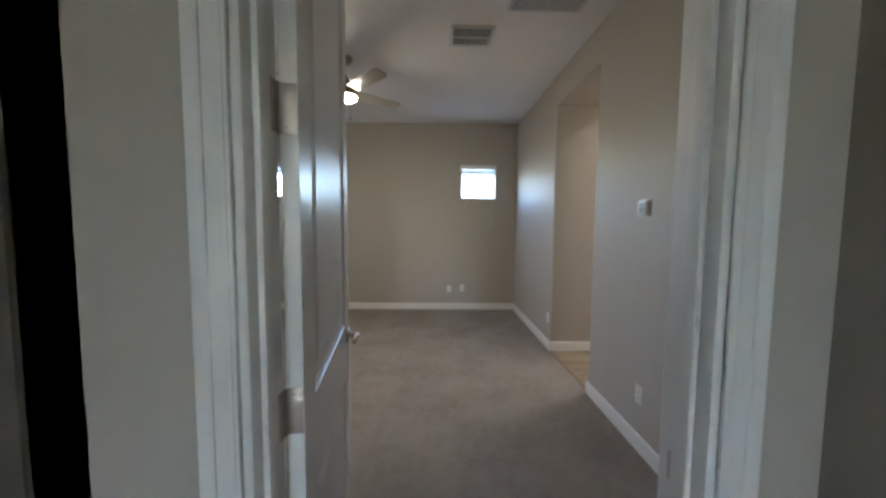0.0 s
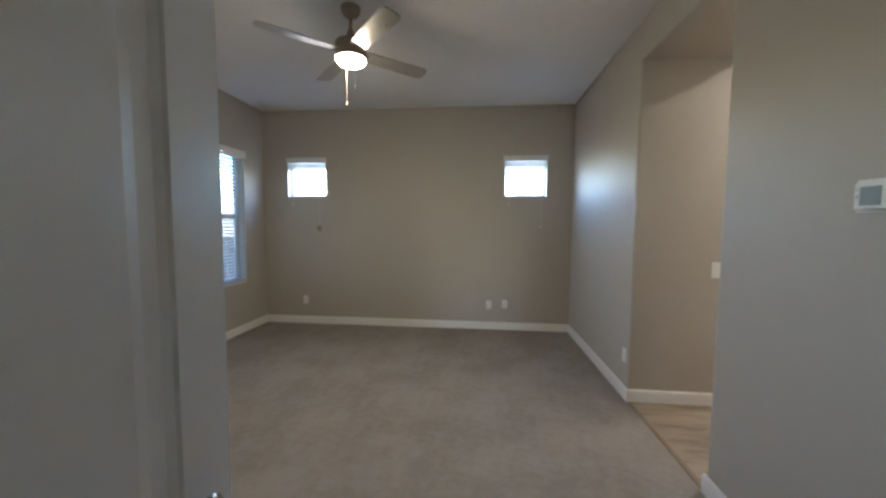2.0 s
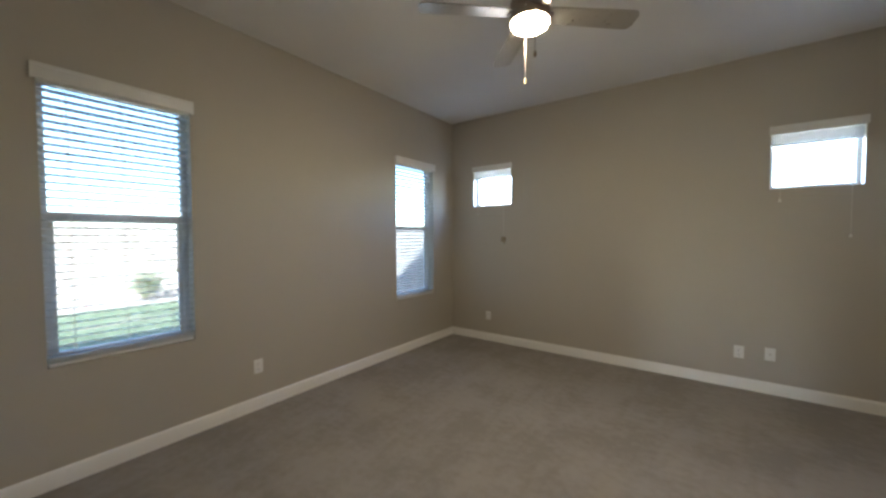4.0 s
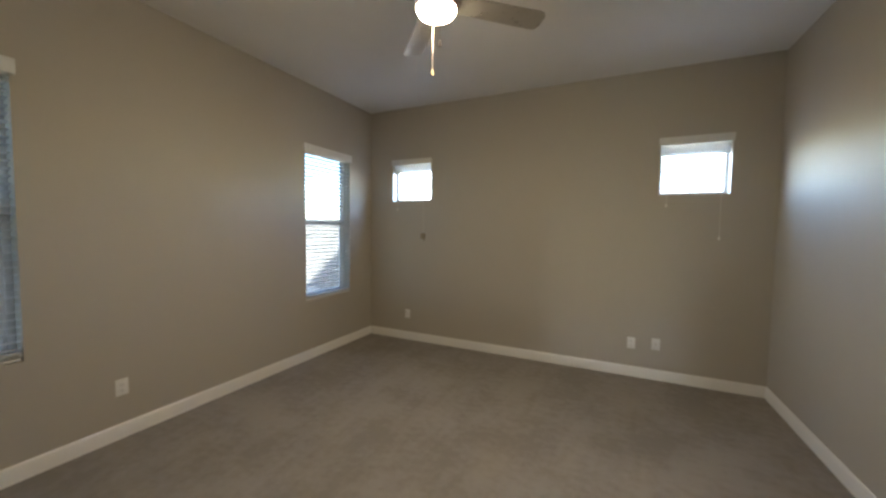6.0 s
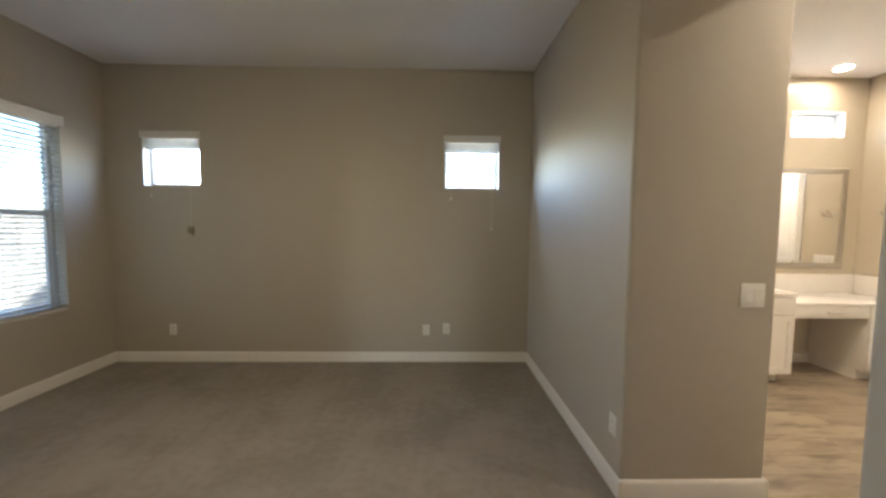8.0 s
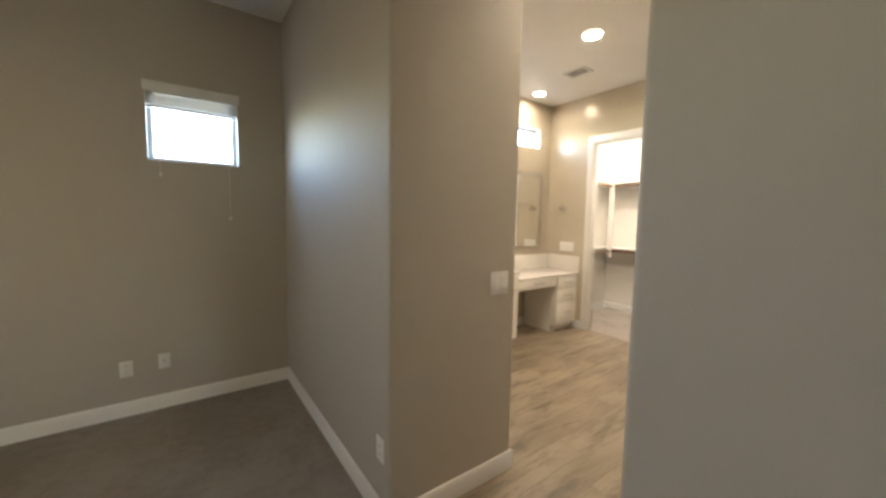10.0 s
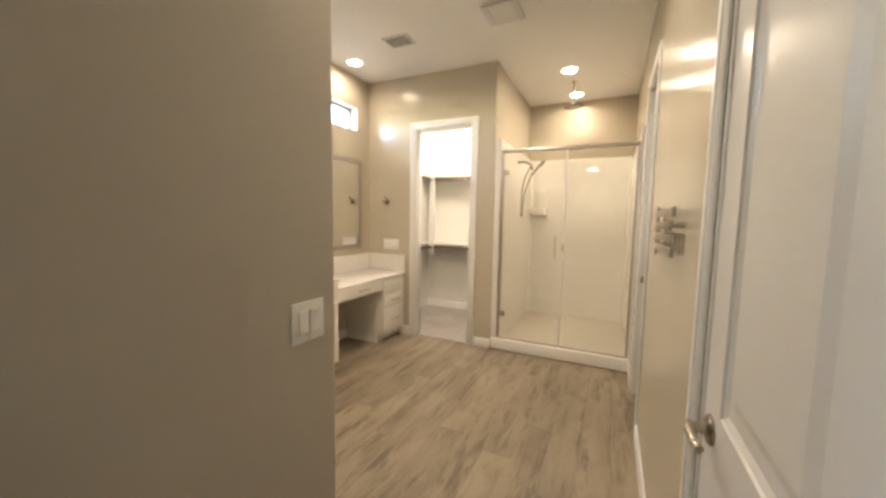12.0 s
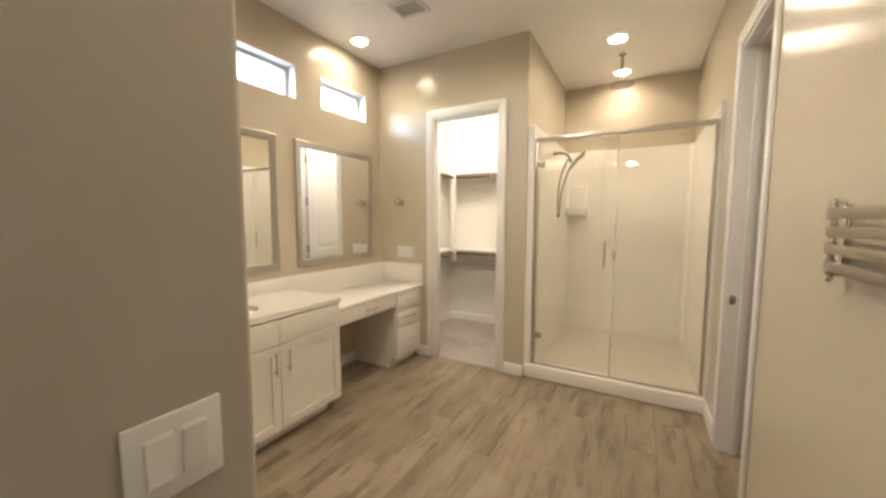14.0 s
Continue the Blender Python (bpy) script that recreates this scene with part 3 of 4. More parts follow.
# ---- windows and blinds ----
def window(name, axis, hole, face, depth, label, bars):
    """A vinyl window set deep in its hole. axis: the way the wall runs; face: inner wall face; depth: signed distance to the frame."""
    a0, a1, z0, z1 = hole
    win = thing(name, label, "window", kind="structure")

    def bm_box(*spec, bev=0.003):
        bm = bmesh.new()
        for u0, u1, d0, d1, w0, w1 in spec:
            d0, d1 = sorted((face + d0, face + d1))
            if axis == "x":
                box(bm, u0, u1, d0, d1, w0, w1, bev)
            else:
                box(bm, d0, d1, u0, u1, w0, w1, bev)
        return bm
    s = 1 if depth > 0 else -1
    f0, f1 = depth, depth + s * 0.055
    e, t = 0.001, 0.035
    part("window_frame", bm_box((a0 + e, a0 + t, f0, f1, z0 + e, z1 - e), (a1 - t, a1 - e, f0, f1, z0 + e, z1 - e), (a0 + t, a1 - t, f0, f1, z0 + e, z0 + t), (a0 + t, a1 - t, f0, f1, z1 - t, z1 - e)), VINYL, win)
    g0, g1 = depth + s * 0.012, depth + s * 0.045
    if bars == "hung":
        zm = z0 + 0.52 * (z1 - z0)
        part("sash_rail", bm_box((a0 + t, a1 - t, g0 - s * 0.008, g1, zm - 0.025, zm + 0.025)), VINYL, win, "white vinyl meeting rail")
        part("sash_frame", bm_box((a0 + t, a0 + t + 0.025, g0, g1, z0 + t, zm - 0.025), (a1 - t - 0.025, a1 - t, g0, g1, z0 + t, zm - 0.025), (a0 + t + 0.025, a1 - t - 0.025, g0, g1, z0 + t, z0 + t + 0.03)), VINYL, win)
    pane = part("pane", bm_box((a0 + t, a1 - t, depth + s * 0.028, depth + s * 0.032, z0 + t, z1 - t), bev=0), DIMPANE if bars == "hung" else PANE, win, "window pane, tinted dark in the tall windows to dim the view")
    pane.visible_shadow = False
    return win


def blind(axis, hole, face, out, lowered, label, cords=()):
    """A slatted blind at the room face of a window hole. out: +1 or -1, into the room."""
    a0, a1, z0, z1 = hole
    root = thing("window_blind", label, "window blind")

    def local(spec, bev=0.002):
        bm = bmesh.new()
        for u0, u1, d0, d1, w0, w1 in spec:
            d0, d1 = sorted((face + out * d0, face + out * d1))
            if axis == "x":
                box(bm, u0, u1, d0, d1, w0, w1, bev)
            else:
                box(bm, d0, d1, u0, u1, w0, w1, bev)
        return bm

    def line(u, d, za, zb, r):
        p = (u, face + out * d) if axis == "x" else (face + out * d, u)
        return rod(bmesh.new(), (*p, za), (*p, zb), r, 8)
    vz, vh, ov = (z1 - 0.04, 0.085, 0.02) if lowered else (z1 - 0.05, 0.068, 0.01)
    part("valance", local([(a0 - ov, a1 + ov, 0.012, 0.022, vz, vz + vh), (a0 - ov, a0 - ov + 0.01, 0.001, 0.012, vz, vz + vh), (a1 + ov - 0.01, a1 + ov, 0.001, 0.012, vz, vz + vh), (a0 - ov + 0.002, a1 + ov - 0.002, 0.02, 0.026, vz + vh - 0.017, vz + vh)]), SLAT, root, "white moulded blind valance")
    part("headrail", local([(a0 + 0.004, a1 - 0.004, -0.055, -0.005, z1 - 0.052, z1 - 0.003)]), SLAT, root)
    w = a1 - a0 - 0.008
    bm = bmesh.new()
    cx = [(-0.025, -0.0015), (-0.012, 0.0012), (0, 0.0022), (0.012, 0.0012), (0.025, -0.0015)]
    for th in (0.0, 0.0026):
        for (p, q), (r, s_) in zip(cx, cx[1:]):
            c = [(-w / 2, p, q + th), (w / 2, p, q + th), (w / 2, r, s_ + th), (-w / 2, r, s_ + th)]
            bm.faces.new([bm.verts.new(v) for v in c])
    for p, q in (cx[0], cx[-1]):
        bm.faces.new([bm.verts.new(v) for v in ((-w / 2, p, q), (w / 2, p, q), (w / 2, p, q + 0.0026), (-w / 2, p, q + 0.0026))])
    bmesh.ops.recalc_face_normals(bm, faces=bm.faces)
    me = bpy.data.meshes.new("slat")
    bm.to_mesh(me)
    bm.free()
    me.materials.append(SLATDIM)
    mid, turn = (a0 + a1) / 2, (0 if axis == "x" else 90)
    d = face - out * 0.031

    def slat_at(z, tilt):
        p = (mid, d, z) if axis == "x" else (d, mid, z)
        piece("slat", me, root, pose(*p, 0, 0, turn) @ pose(0, 0, 0, tilt, 0, 0))
    if lowered:
        n = int((z1 - 0.06 - z0 - 0.05) / 0.043)
        for k in range(n):
            slat_at(z1 - 0.085 - k * 0.043, -7 + 1.2 * math.sin(k * 2.1))
        bottom = z0 + 0.004
        for k in range(4):
            slat_at(bottom + 0.024 + k * 0.0065, 1.0 * math.sin(k * 1.7))
        for u in (a0 + 0.12, mid, a1 - 0.12):
            part("ladder_cord", line(u, -0.005, bottom, z1 - 0.05, 0.0012), CORD, root)
            part("ladder_cord", line(u, -0.057, bottom, z1 - 0.05, 0.0012), CORD, root)
    else:
        for k in range(9):
            slat_at(z1 - 0.062 - k * 0.0082, 1.5 * math.sin(k * 1.7))
        bottom = z1 - 0.155
    part("bottom_rail", local([(a0 + 0.01, a1 - 0.01, -0.056, -0.006, bottom, bottom + 0.018)], 0.004), SLAT, root, "white blind bottom rail")
    for u, ztop, zend, kind in cords:
        part("pull_cord", line(u, 0.008, zend, ztop, 0.0014), CORD, root, "thin white pull cord")
        p = (u, face + out * 0.008) if axis == "x" else (face + out * 0.008, u)
        if kind == "cleat":
            bm = local([(u - 0.03, u + 0.03, 0.002, 0.03, zend - 0.045, zend + 0.025)], 0.008)
            rod(bm, (p[0] + 0.012, p[1], zend - 0.07), (p[0] + 0.012, p[1], zend - 0.04), 0.011, 12, 0.006)
            part("cord_knot", bm, CLEATW, root, "tan wooden cord tassels bunched together")
        else:
            part("tassel", lathe(bmesh.new(), [(0, 0.028), (0.006, 0.024), (0.011, 0.004), (0.009, -0.004), (0, -0.005)], Matrix.Translation((*p, zend)), 14), CORD, root, "small white cord tassel")
    return root


for k, hole in enumerate(WIN_N):
    window("window_%d" % (k + 1), "x", hole, N, 0.09, "small square white vinyl window high in the wall", "fixed")
for k, hole in enumerate(WIN_W):
    window("window_%d" % (k + 3), "y", hole, W, -0.09, "tall single-hung white vinyl window", "hung")
for k, hole in enumerate(WIN_B):
    window("window_%d" % (k + 5), "x", hole, N, 0.09, "small transom window with drywall returns above the mirrors", "fixed")
blind("x", WIN_N[0], N, -1, False, "white slatted blind drawn fully up", [(-1.13, 2.3, 1.40, "cleat"), (-1.52, 2.3, 1.73, "tassel")])
blind("x", WIN_N[1], N, -1, False, "white slatted blind drawn fully up", [(1.98, 2.3, 1.42, "tassel"), (1.55, 2.3, 1.73, "tassel")])
blind("y", WIN_W[0], W, 1, True, "white slatted blind lowered with slats open", [(4.76, 2.28, 1.2, "tassel")])
blind("y", WIN_W[1], W, 1, True, "white slatted blind lowered with slats open", [(7.62, 2.28, 1.18, "tassel")])
for a0, a1, z0, z1 in WIN_B + WIN_N:
    lin = boxes((a0, a0 + 0.004, N + 0.001, N + 0.089, z0 + 0.004, z1 - 0.004), (a1 - 0.004, a1, N + 0.001, N + 0.089, z0 + 0.004, z1 - 0.004), (a0, a1, N + 0.001, N + 0.089, z0, z0 + 0.004), (a0, a1, N + 0.001, N + 0.089, z1 - 0.004, z1))
    setting("trim", lin, TRIM, "white painted window return", "window return")


# ---- ceiling fan ----
def ceiling_fan(x, y):
    fan = thing("ceiling_fan", "bronze ceiling fan with four blades and a lit frosted bowl", "ceiling fan", at=pose(x, y, H + 0.094) @ Matrix.Scale(1.06, 4))
    part("canopy", lathe(bmesh.new(), [(0, -0.0885), (0.066, -0.0885), (0.068, -0.1), (0.062, -0.125), (0.045, -0.148), (0.02, -0.158), (0, -0.158)]), BRONZE, fan, "brushed bronze canopy")
    part("downrod", rod(bmesh.new(), (0, 0, -0.15), (0, 0, -0.31), 0.0125), BRONZE, fan)
    part("rod_collar", lathe(bmesh.new(), [(0, -0.235), (0.016, -0.235), (0.024, -0.250), (0.035, -0.280), (0.055, -0.318), (0, -0.32)]), BRONZE, fan)
    part("motor_housing", lathe(bmesh.new(), [(0, -0.316), (0.08, -0.318), (0.102, -0.326), (0.109, -0.338), (0.109, -0.372), (0.104, -0.376), (0.104, -0.386), (0.109, -0.39), (0.109, -0.433), (0.104, -0.441), (0, -0.442)], seg=40), BRONZE, fan, "round bronze motor housing")
    for k in range(8):
        a = radians(45 * k + 12)
        m = Matrix.Rotation(a, 4, "Z") @ Matrix.Translation((0.107, 0, -0.406)) @ Matrix.Rotation(radians(90), 4, "Y")
        part("screw", lathe(bmesh.new(), [(0, 0), (0.006, 0), (0.005, 0.004), (0, 0.006)], m, 10), CHROME, fan)
    part("light_bowl", lathe(bmesh.new(), [(0, -0.44), (0.1, -0.44), (0.101, -0.446), (0.093, -0.46), (0.072, -0.472), (0.04, -0.480), (0, -0.482)], seg=40), BOWL, fan, "lit frosted glass bowl")
    bm = bmesh.new()
    prof = [(0.10, 0.052), (0.16, 0.057), (0.4, 0.063), (0.57, 0.066), (0.594, 0.062), (0.608, 0.05), (0.614, 0.03)]
    up = [(r, w) for r, w in prof] + [(r, -w) for r, w in reversed(prof)]
    lo = [bm.verts.new((r, w, -0.004)) for r, w in up]
    hi = [bm.verts.new((r, w, 0.004)) for r, w in up]
    bm.faces.new(lo)
    bm.faces.new(hi)
    for k in range(len(up)):
        q = (k + 1) % len(up)
        bm.faces.new((lo[k], lo[q], hi[q], hi[k]))
    bmesh.ops.recalc_face_normals(bm, faces=bm.faces)
    me = bpy.data.meshes.new("blade")
    bm.to_mesh(me)
    bm.free()
    me.materials.append(BLADE)
    for a in (42, 132, 222, 312):
        piece("blade", me, fan, pose(0, 0, -0.392, 0, 0, a) @ pose(0, 0, 0, -11, 0, 0))
        bm = boxes((0.07, 0.128, -0.028, 0.028, -0.011, -0.005), bev=0.002)
        for bx in (0.118,):
            for by in (-0.016, 0.016):
                rod(bm, (bx, by, -0.013), (bx, by, -0.01), 0.004, 8)
        arm = part("blade_arm", bm, BRONZE, fan)
        arm.matrix_basis = pose(0, 0, -0.392, 0, 0, a) @ pose(0, 0, 0, -11, 0, 0)
    for a, n, knob in ((126, 0.265, 0.03), (-54, 0.225, 0.026)):
        px, py = 0.115 * math.cos(radians(a)), 0.115 * math.sin(radians(a))
        bm = bmesh.new()
        top = -0.427
        rod(bm, (px, py, top), (px, py, top - n), 0.0011, 6)
        for k in range(int(n / 0.006)):
            rod(bm, (px, py, top - k * 0.006), (px, py, top - k * 0.006 - 0.003), 0.0018, 6)
        part("pull_chain", bm, BRONZE, fan, "beaded metal pull chain")
        part("pull_knob", lathe(bmesh.new(), [(0, 0.004), (0.004, 0.002), (0.008, -knob * 0.5), (0.007, -knob), (0, -knob - 0.002)], Matrix.Translation((px, py, top - n)), 12), CLEATW, fan, "tan wooden pull knob")
    return fan


ceiling_fan(0.175, 5.865)


# ---- plates, outlets, switches ----
def face_pose(x, y, z, way):
    """A pose whose local -y looks out of a wall; way: 'n' wall faces south, 'e' faces west, 'w' faces east, 's' faces north."""
    return pose(x, y, z, 0, 0, {"n": 0, "e": -90, "w": 90, "s": 180}[way])


def outlet_thing(label="white duplex outlet low on the wall", blank=False):
    o = thing("wall_outlet", label, "outlet", "wall outlets")
    part("cover_plate", boxes((-0.037, 0.037, -0.006, 0, -0.058, 0.058), bev=0.003), PLATE, o)
    if blank:
        bm = lathe(bmesh.new(), [(0, 0.006), (0.008, 0.006), (0.008, 0.012), (0.004, 0.013), (0.004, 0.018), (0, 0.018)], Matrix.Rotation(radians(90), 4, "X"), 14)
        part("cable_jack", bm, NICKEL, o, "small threaded cable jack")
        return o
    for z in (-0.02, 0.02):
        s = part("socket", boxes((-0.0165, 0.0165, -0.0085, -0.004, z - 0.014, z + 0.014), bev=0.002), PLATE, o)
        # Dark bars on the socket face stand in for shaded holes.
        part("slot", boxes((-0.008, -0.006, -0.0092, -0.0083, z - 0.003, z + 0.006), (0.006, 0.008, -0.0092, -0.0083, z - 0.003, z + 0.006), (-0.002, 0.002, -0.0092, -0.0083, z - 0.010, z - 0.006)), DARK, s)
    part("screw", rod(bmesh.new(), (0, -0.0075, 0), (0, -0.005, 0), 0.003, 8), PLATE, o)
    return o


first = outlet_thing()
first.matrix_basis = face_pose(1.30, N, 0.345, "n")
for x, y, z, way in ((-1.358, N, 0.345, "n"), (W, 5.305, 0.36, "w"), (E, 6.29, 0.36, "e"), (E, 4.42, 0.36, "e")):
    copy_thing(first, face_pose(x, y, z, way))
jack = outlet_thing("white cable plate beside the outlet", True)
jack.matrix_basis = face_pose(1.517, N, 0.36, "n")


def rocker_plate(gangs, label, m):
    w = 0.046 * gangs + 0.036
    o = thing("light_switch", label, "light switch", at=m)
    part("cover_plate", boxes((-w / 2, w / 2, -0.007, 0, -0.063, 0.063), bev=0.003), PLATE, o)
    for k in range(gangs):
        x = (k - (gangs - 1) / 2) * 0.046
        part("bezel", boxes((x - 0.0185, x + 0.0185, -0.0082, -0.006, -0.0365, 0.0365), bev=0.001), PLATE, o)
        bm = bmesh.new()
        y0 = -0.0085
        tip = -0.0118 if (k % 2 == 0) else -0.0096
        prof = [(y0, -0.033), (tip, -0.033), (-0.0098, 0.0), (-0.0214 - tip, 0.033), (y0, 0.033)]
        A = [bm.verts.new((x - 0.0165, py, pz)) for py, pz in prof]
        B = [bm.verts.new((x + 0.0165, py, pz)) for py, pz in prof]
        bm.faces.new(A)
        bm.faces.new(B)
        for i in range(5):
            bm.faces.new((A[i], A[(i + 1) % 5], B[(i + 1) % 5], B[i]))
        bmesh.ops.recalc_face_normals(bm, faces=bm.faces)
        part("rocker", bm, PLATE, o)
    return o


rocker_plate(2, "white double rocker switch in the passage", face_pose(3.05, PN, 1.108, "n"))
rocker_plate(4, "white four-gang rocker switch beside the closet", face_pose(BE, 7.815, 1.095, "e"))

stat = thing("thermostat", "small white wall thermostat with a grey display", "thermostat", at=face_pose(E, 4.45, 1.552, "e"))
part("back_plate", boxes((-0.06, 0.06, -0.006, 0, -0.054, 0.054), bev=0.003), PLATE, stat)
part("body", boxes((-0.05, 0.05, -0.024, -0.006, -0.044, 0.044), bev=0.006, seg=3), PLATE, stat)
part("display", boxes((-0.03, 0.034, -0.0255, -0.0235, -0.03, 0.03), bev=0.001), SCREENP, stat, "grey-green display")
for z in (0.022, 0.0):
    part("button", boxes((-0.046, -0.036, -0.0265, -0.0235, z - 0.006, z + 0.006), bev=0.001), GRILLE, stat)


# ---- grilles ----
DUCTSHADE = plain("duct_shade_grey", (0.16, 0.155, 0.15), 0.6)


def ceiling_vent(x0, x1, y0, y1, n, along, label, name="ceiling_vent", tilt=35):
    cx, cy, w, d = (x0 + x1) / 2, (y0 + y1) / 2, x1 - x0, y1 - y0
    v = thing(name, label, "ceiling vent", at=pose(cx, cy, H))
    # A flat sheet on the ceiling, coloured as the shade inside a duct.
    part("backing", boxes((-w / 2 + 0.02, w / 2 - 0.02, -d / 2 + 0.02, d / 2 - 0.02, -0.002, -0.0005)), DUCTSHADE if n < 10 else DARK, v, "dark sheet behind the slats for the duct's shade")
    b = 0.026
    part("frame", boxes((-w / 2, w / 2, -d / 2, -d / 2 + b, -0.012, 0), (-w / 2, w / 2, d / 2 - b, d / 2, -0.012, 0), (-w / 2, -w / 2 + b, -d / 2 + b, d / 2 - b, -0.012, 0), (w / 2 - b, w / 2, -d / 2 + b, d / 2 - b, -0.012, 0), bev=0.003), GRILLE, v)
    span = (w if along == "y" else d) - 2 * b
    long = (d if along == "y" else w) - 2 * b
    bm = boxes((-long / 2, long / 2, -0.007, 0.007, -0.0007, 0.0007))
    me = bpy.data.meshes.new("slat")
    bm.to_mesh(me)
    bm.free()
    me.materials.append(GRILLE)
    for k in range(n):
        o = -span / 2 + span * (k + 0.5) / n
        m = pose(o, 0, -0.0065, 0, 0, 90) if along == "y" else pose(0, o, -0.0065)
        piece("slat", me, v, m @ pose(0, 0, 0, tilt, 0, 0))
    return v


v1 = ceiling_vent(1.19, 1.56, 5.25, 5.59, 13, "y", "white square ceiling supply grille with dark slots", tilt=55)
part("cross_bar", boxes((-0.16, 0.16, -0.006, 0.006, -0.014, -0.008)), GRILLE, v1)
ceiling_vent(1.60, 2.16, 4.58, 5.03, 24, "y", "white rectangular return air grille on the ceiling", tilt=35)
ceiling_vent(5.08, 5.28, 7.10, 7.36, 8, "x", "small white ceiling vent above the bathroom floor", tilt=12)
ef = thing("exhaust_fan", "white square bathroom exhaust fan cover on the ceiling", "exhaust fan", at=pose(5.1, 6.22, H))
part("housing", boxes((-0.12, 0.12, -0.12, 0.12, -0.008, 0)), DARK, ef)
part("cover", boxes((-0.145, 0.145, -0.145, 0.145, -0.024, -0.01), bev=0.01, seg=3), GRILLE, ef, "white plastic cover")
for s in (-1, 1):
    part("louvre", boxes((-0.12, 0.12, s * 0.1 - 0.006, s * 0.1 + 0.006, -0.028, -0.022), bev=0.002), GRILLE, ef)

# ---- recessed lights ----
def can_light(x, y):
    c = thing("recessed_light", "lit round recessed ceiling light with white trim", "ceiling light", "recessed bathroom lights", at=pose(x, y, H))
    part("trim_ring", lathe(bmesh.new(), [(0.066, -0.001), (0.085, -0.001), (0.088, -0.006), (0.082, -0.018), (0.072, -0.02), (0.066, -0.001)], seg=36), PLATE, c, "white trim ring")
    part("lens", lathe(bmesh.new(), [(0, -0.0065), (0.045, -0.006), (0.0665, -0.004), (0.0665, -0.001), (0, -0.001)], seg=36), CANLIGHT, c, "glowing lens")
    return c


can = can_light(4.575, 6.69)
# The can at (5.2, 4.4) is unseen, added to brighten the toilet room.
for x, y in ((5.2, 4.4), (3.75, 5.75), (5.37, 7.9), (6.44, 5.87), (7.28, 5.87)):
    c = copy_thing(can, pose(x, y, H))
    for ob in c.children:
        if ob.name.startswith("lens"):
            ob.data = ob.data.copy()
            ob.data.materials[0] = WALLCAN if y > 7 or x > 7 else TOILETFILL if y < 5 else DAMPLIGHT

# ---- vanity wall ----
VF, DF = 7.58, 7.63           # fronts of vanity and desk
VX0, VX1, DX1 = 3.2, 4.72, BE - 0.003


def shaker(x0, x1, z0, z1, y, cab, name="door", handle=None, flat=False):
    """A front on the face at y (towards -y)."""
    t = 0.019
    if flat:
        ob = part(name, boxes((x0, x1, y - t, y, z0, z1), bev=0.0025), CABINET, cab)
    else:
        bm = bmesh.new()
        loops = []
        for ins, dep in ((0.0, 0.0), (0.0, -t + 0.002), (0.002, -t), (0.057, -t), (0.059, -0.009)):
            loops.append([bm.verts.new(c) for c in ((x0 + ins, y + dep, z0 + ins), (x1 - ins, y + dep, z0 + ins), (x1 - ins, y + dep, z1 - ins), (x0 + ins, y + dep, z1 - ins))])
        for A, B in zip(loops, loops[1:]):
            for k in range(4):
                bm.faces.new((A[k], A[(k + 1) % 4], B[(k + 1) % 4], B[k]))
        bm.faces.new(loops[0])
        bm.faces.new(loops[-1])
        bmesh.ops.recalc_face_normals(bm, faces=bm.faces)
        ob = part(name, bm, CABINET, cab)
    if handle:
        hx, hz, ang, n = handle
        bm = bmesh.new()
        dx, dz = (n / 2, 0) if ang == "h" else (0, n / 2)
        rod(bm, (hx - dx, y - t - 0.03, hz - dz), (hx + dx, y - t - 0.03, hz + dz), 0.0055, 12)
        for s in (-0.72, 0.72):
            rod(bm, (hx + s * dx, y - t - 0.03, hz + s * dz), (hx + s * dx, y - t + 0.001, hz + s * dz), 0.0045, 10)
        part("handle", bm, NICKEL, ob, "brushed nickel bar pull")
    return ob


van = thing("vanity_cabinet", "white shaker vanity cabinet with bar pulls under the sink top", "cabinet")
part("body", boxes((VX0, VX1, VF, N - 0.004, 0.1, 0.835), bev=0.002), CABINET, van)
part("toe_kick", boxes((VX0, VX1 - 0.05, VF + 0.085, N - 0.004, 0.0, 0.1)), CABINET, van)
for x0, x1, h in ((3.205, 3.70, None), (3.704, 4.208, "r"), (4.212, 4.716, "l")):
    shaker(x0, x1, 0.665, 0.825, VF, van, "drawer_front", flat=True)
    hx = x1 - 0.045 if h in (None, "r") else x0 + 0.045
    shaker(x0, x1, 0.105, 0.66, VF, van, "door", handle=(hx, 0.555, "v", 0.15))
top = thing("countertop", "white quartz vanity top with an undermount sink", "countertop")
sx, sy = 4.0, 7.84
bm = bmesh.new()
ring_n = 40
outer = [(VX0, VF - 0.025), (VX1 + 0.012, VF - 0.025), (VX1 + 0.012, N - 0.003), (VX0, N - 0.003)]
rx, ry = 0.24, 0.165
hole = [(sx + rx * math.cos(2 * math.pi * k / ring_n), sy + ry * math.sin(2 * math.pi * k / ring_n)) for k in range(ring_n)]


def edge_point(a):
    """Where the ray from the sink's middle at angle a meets the top's rim."""
    c, s = math.cos(a), math.sin(a)
    ts = []
    if abs(c) > 1e-6:
        ts += [((VX1 + 0.012 if c > 0 else VX0) - sx) / c]
    if abs(s) > 1e-6:
        ts += [((N - 0.003 if s > 0 else VF - 0.025) - sy) / s]
    t = min(ts)
    return (sx + t * c, sy + t * s)


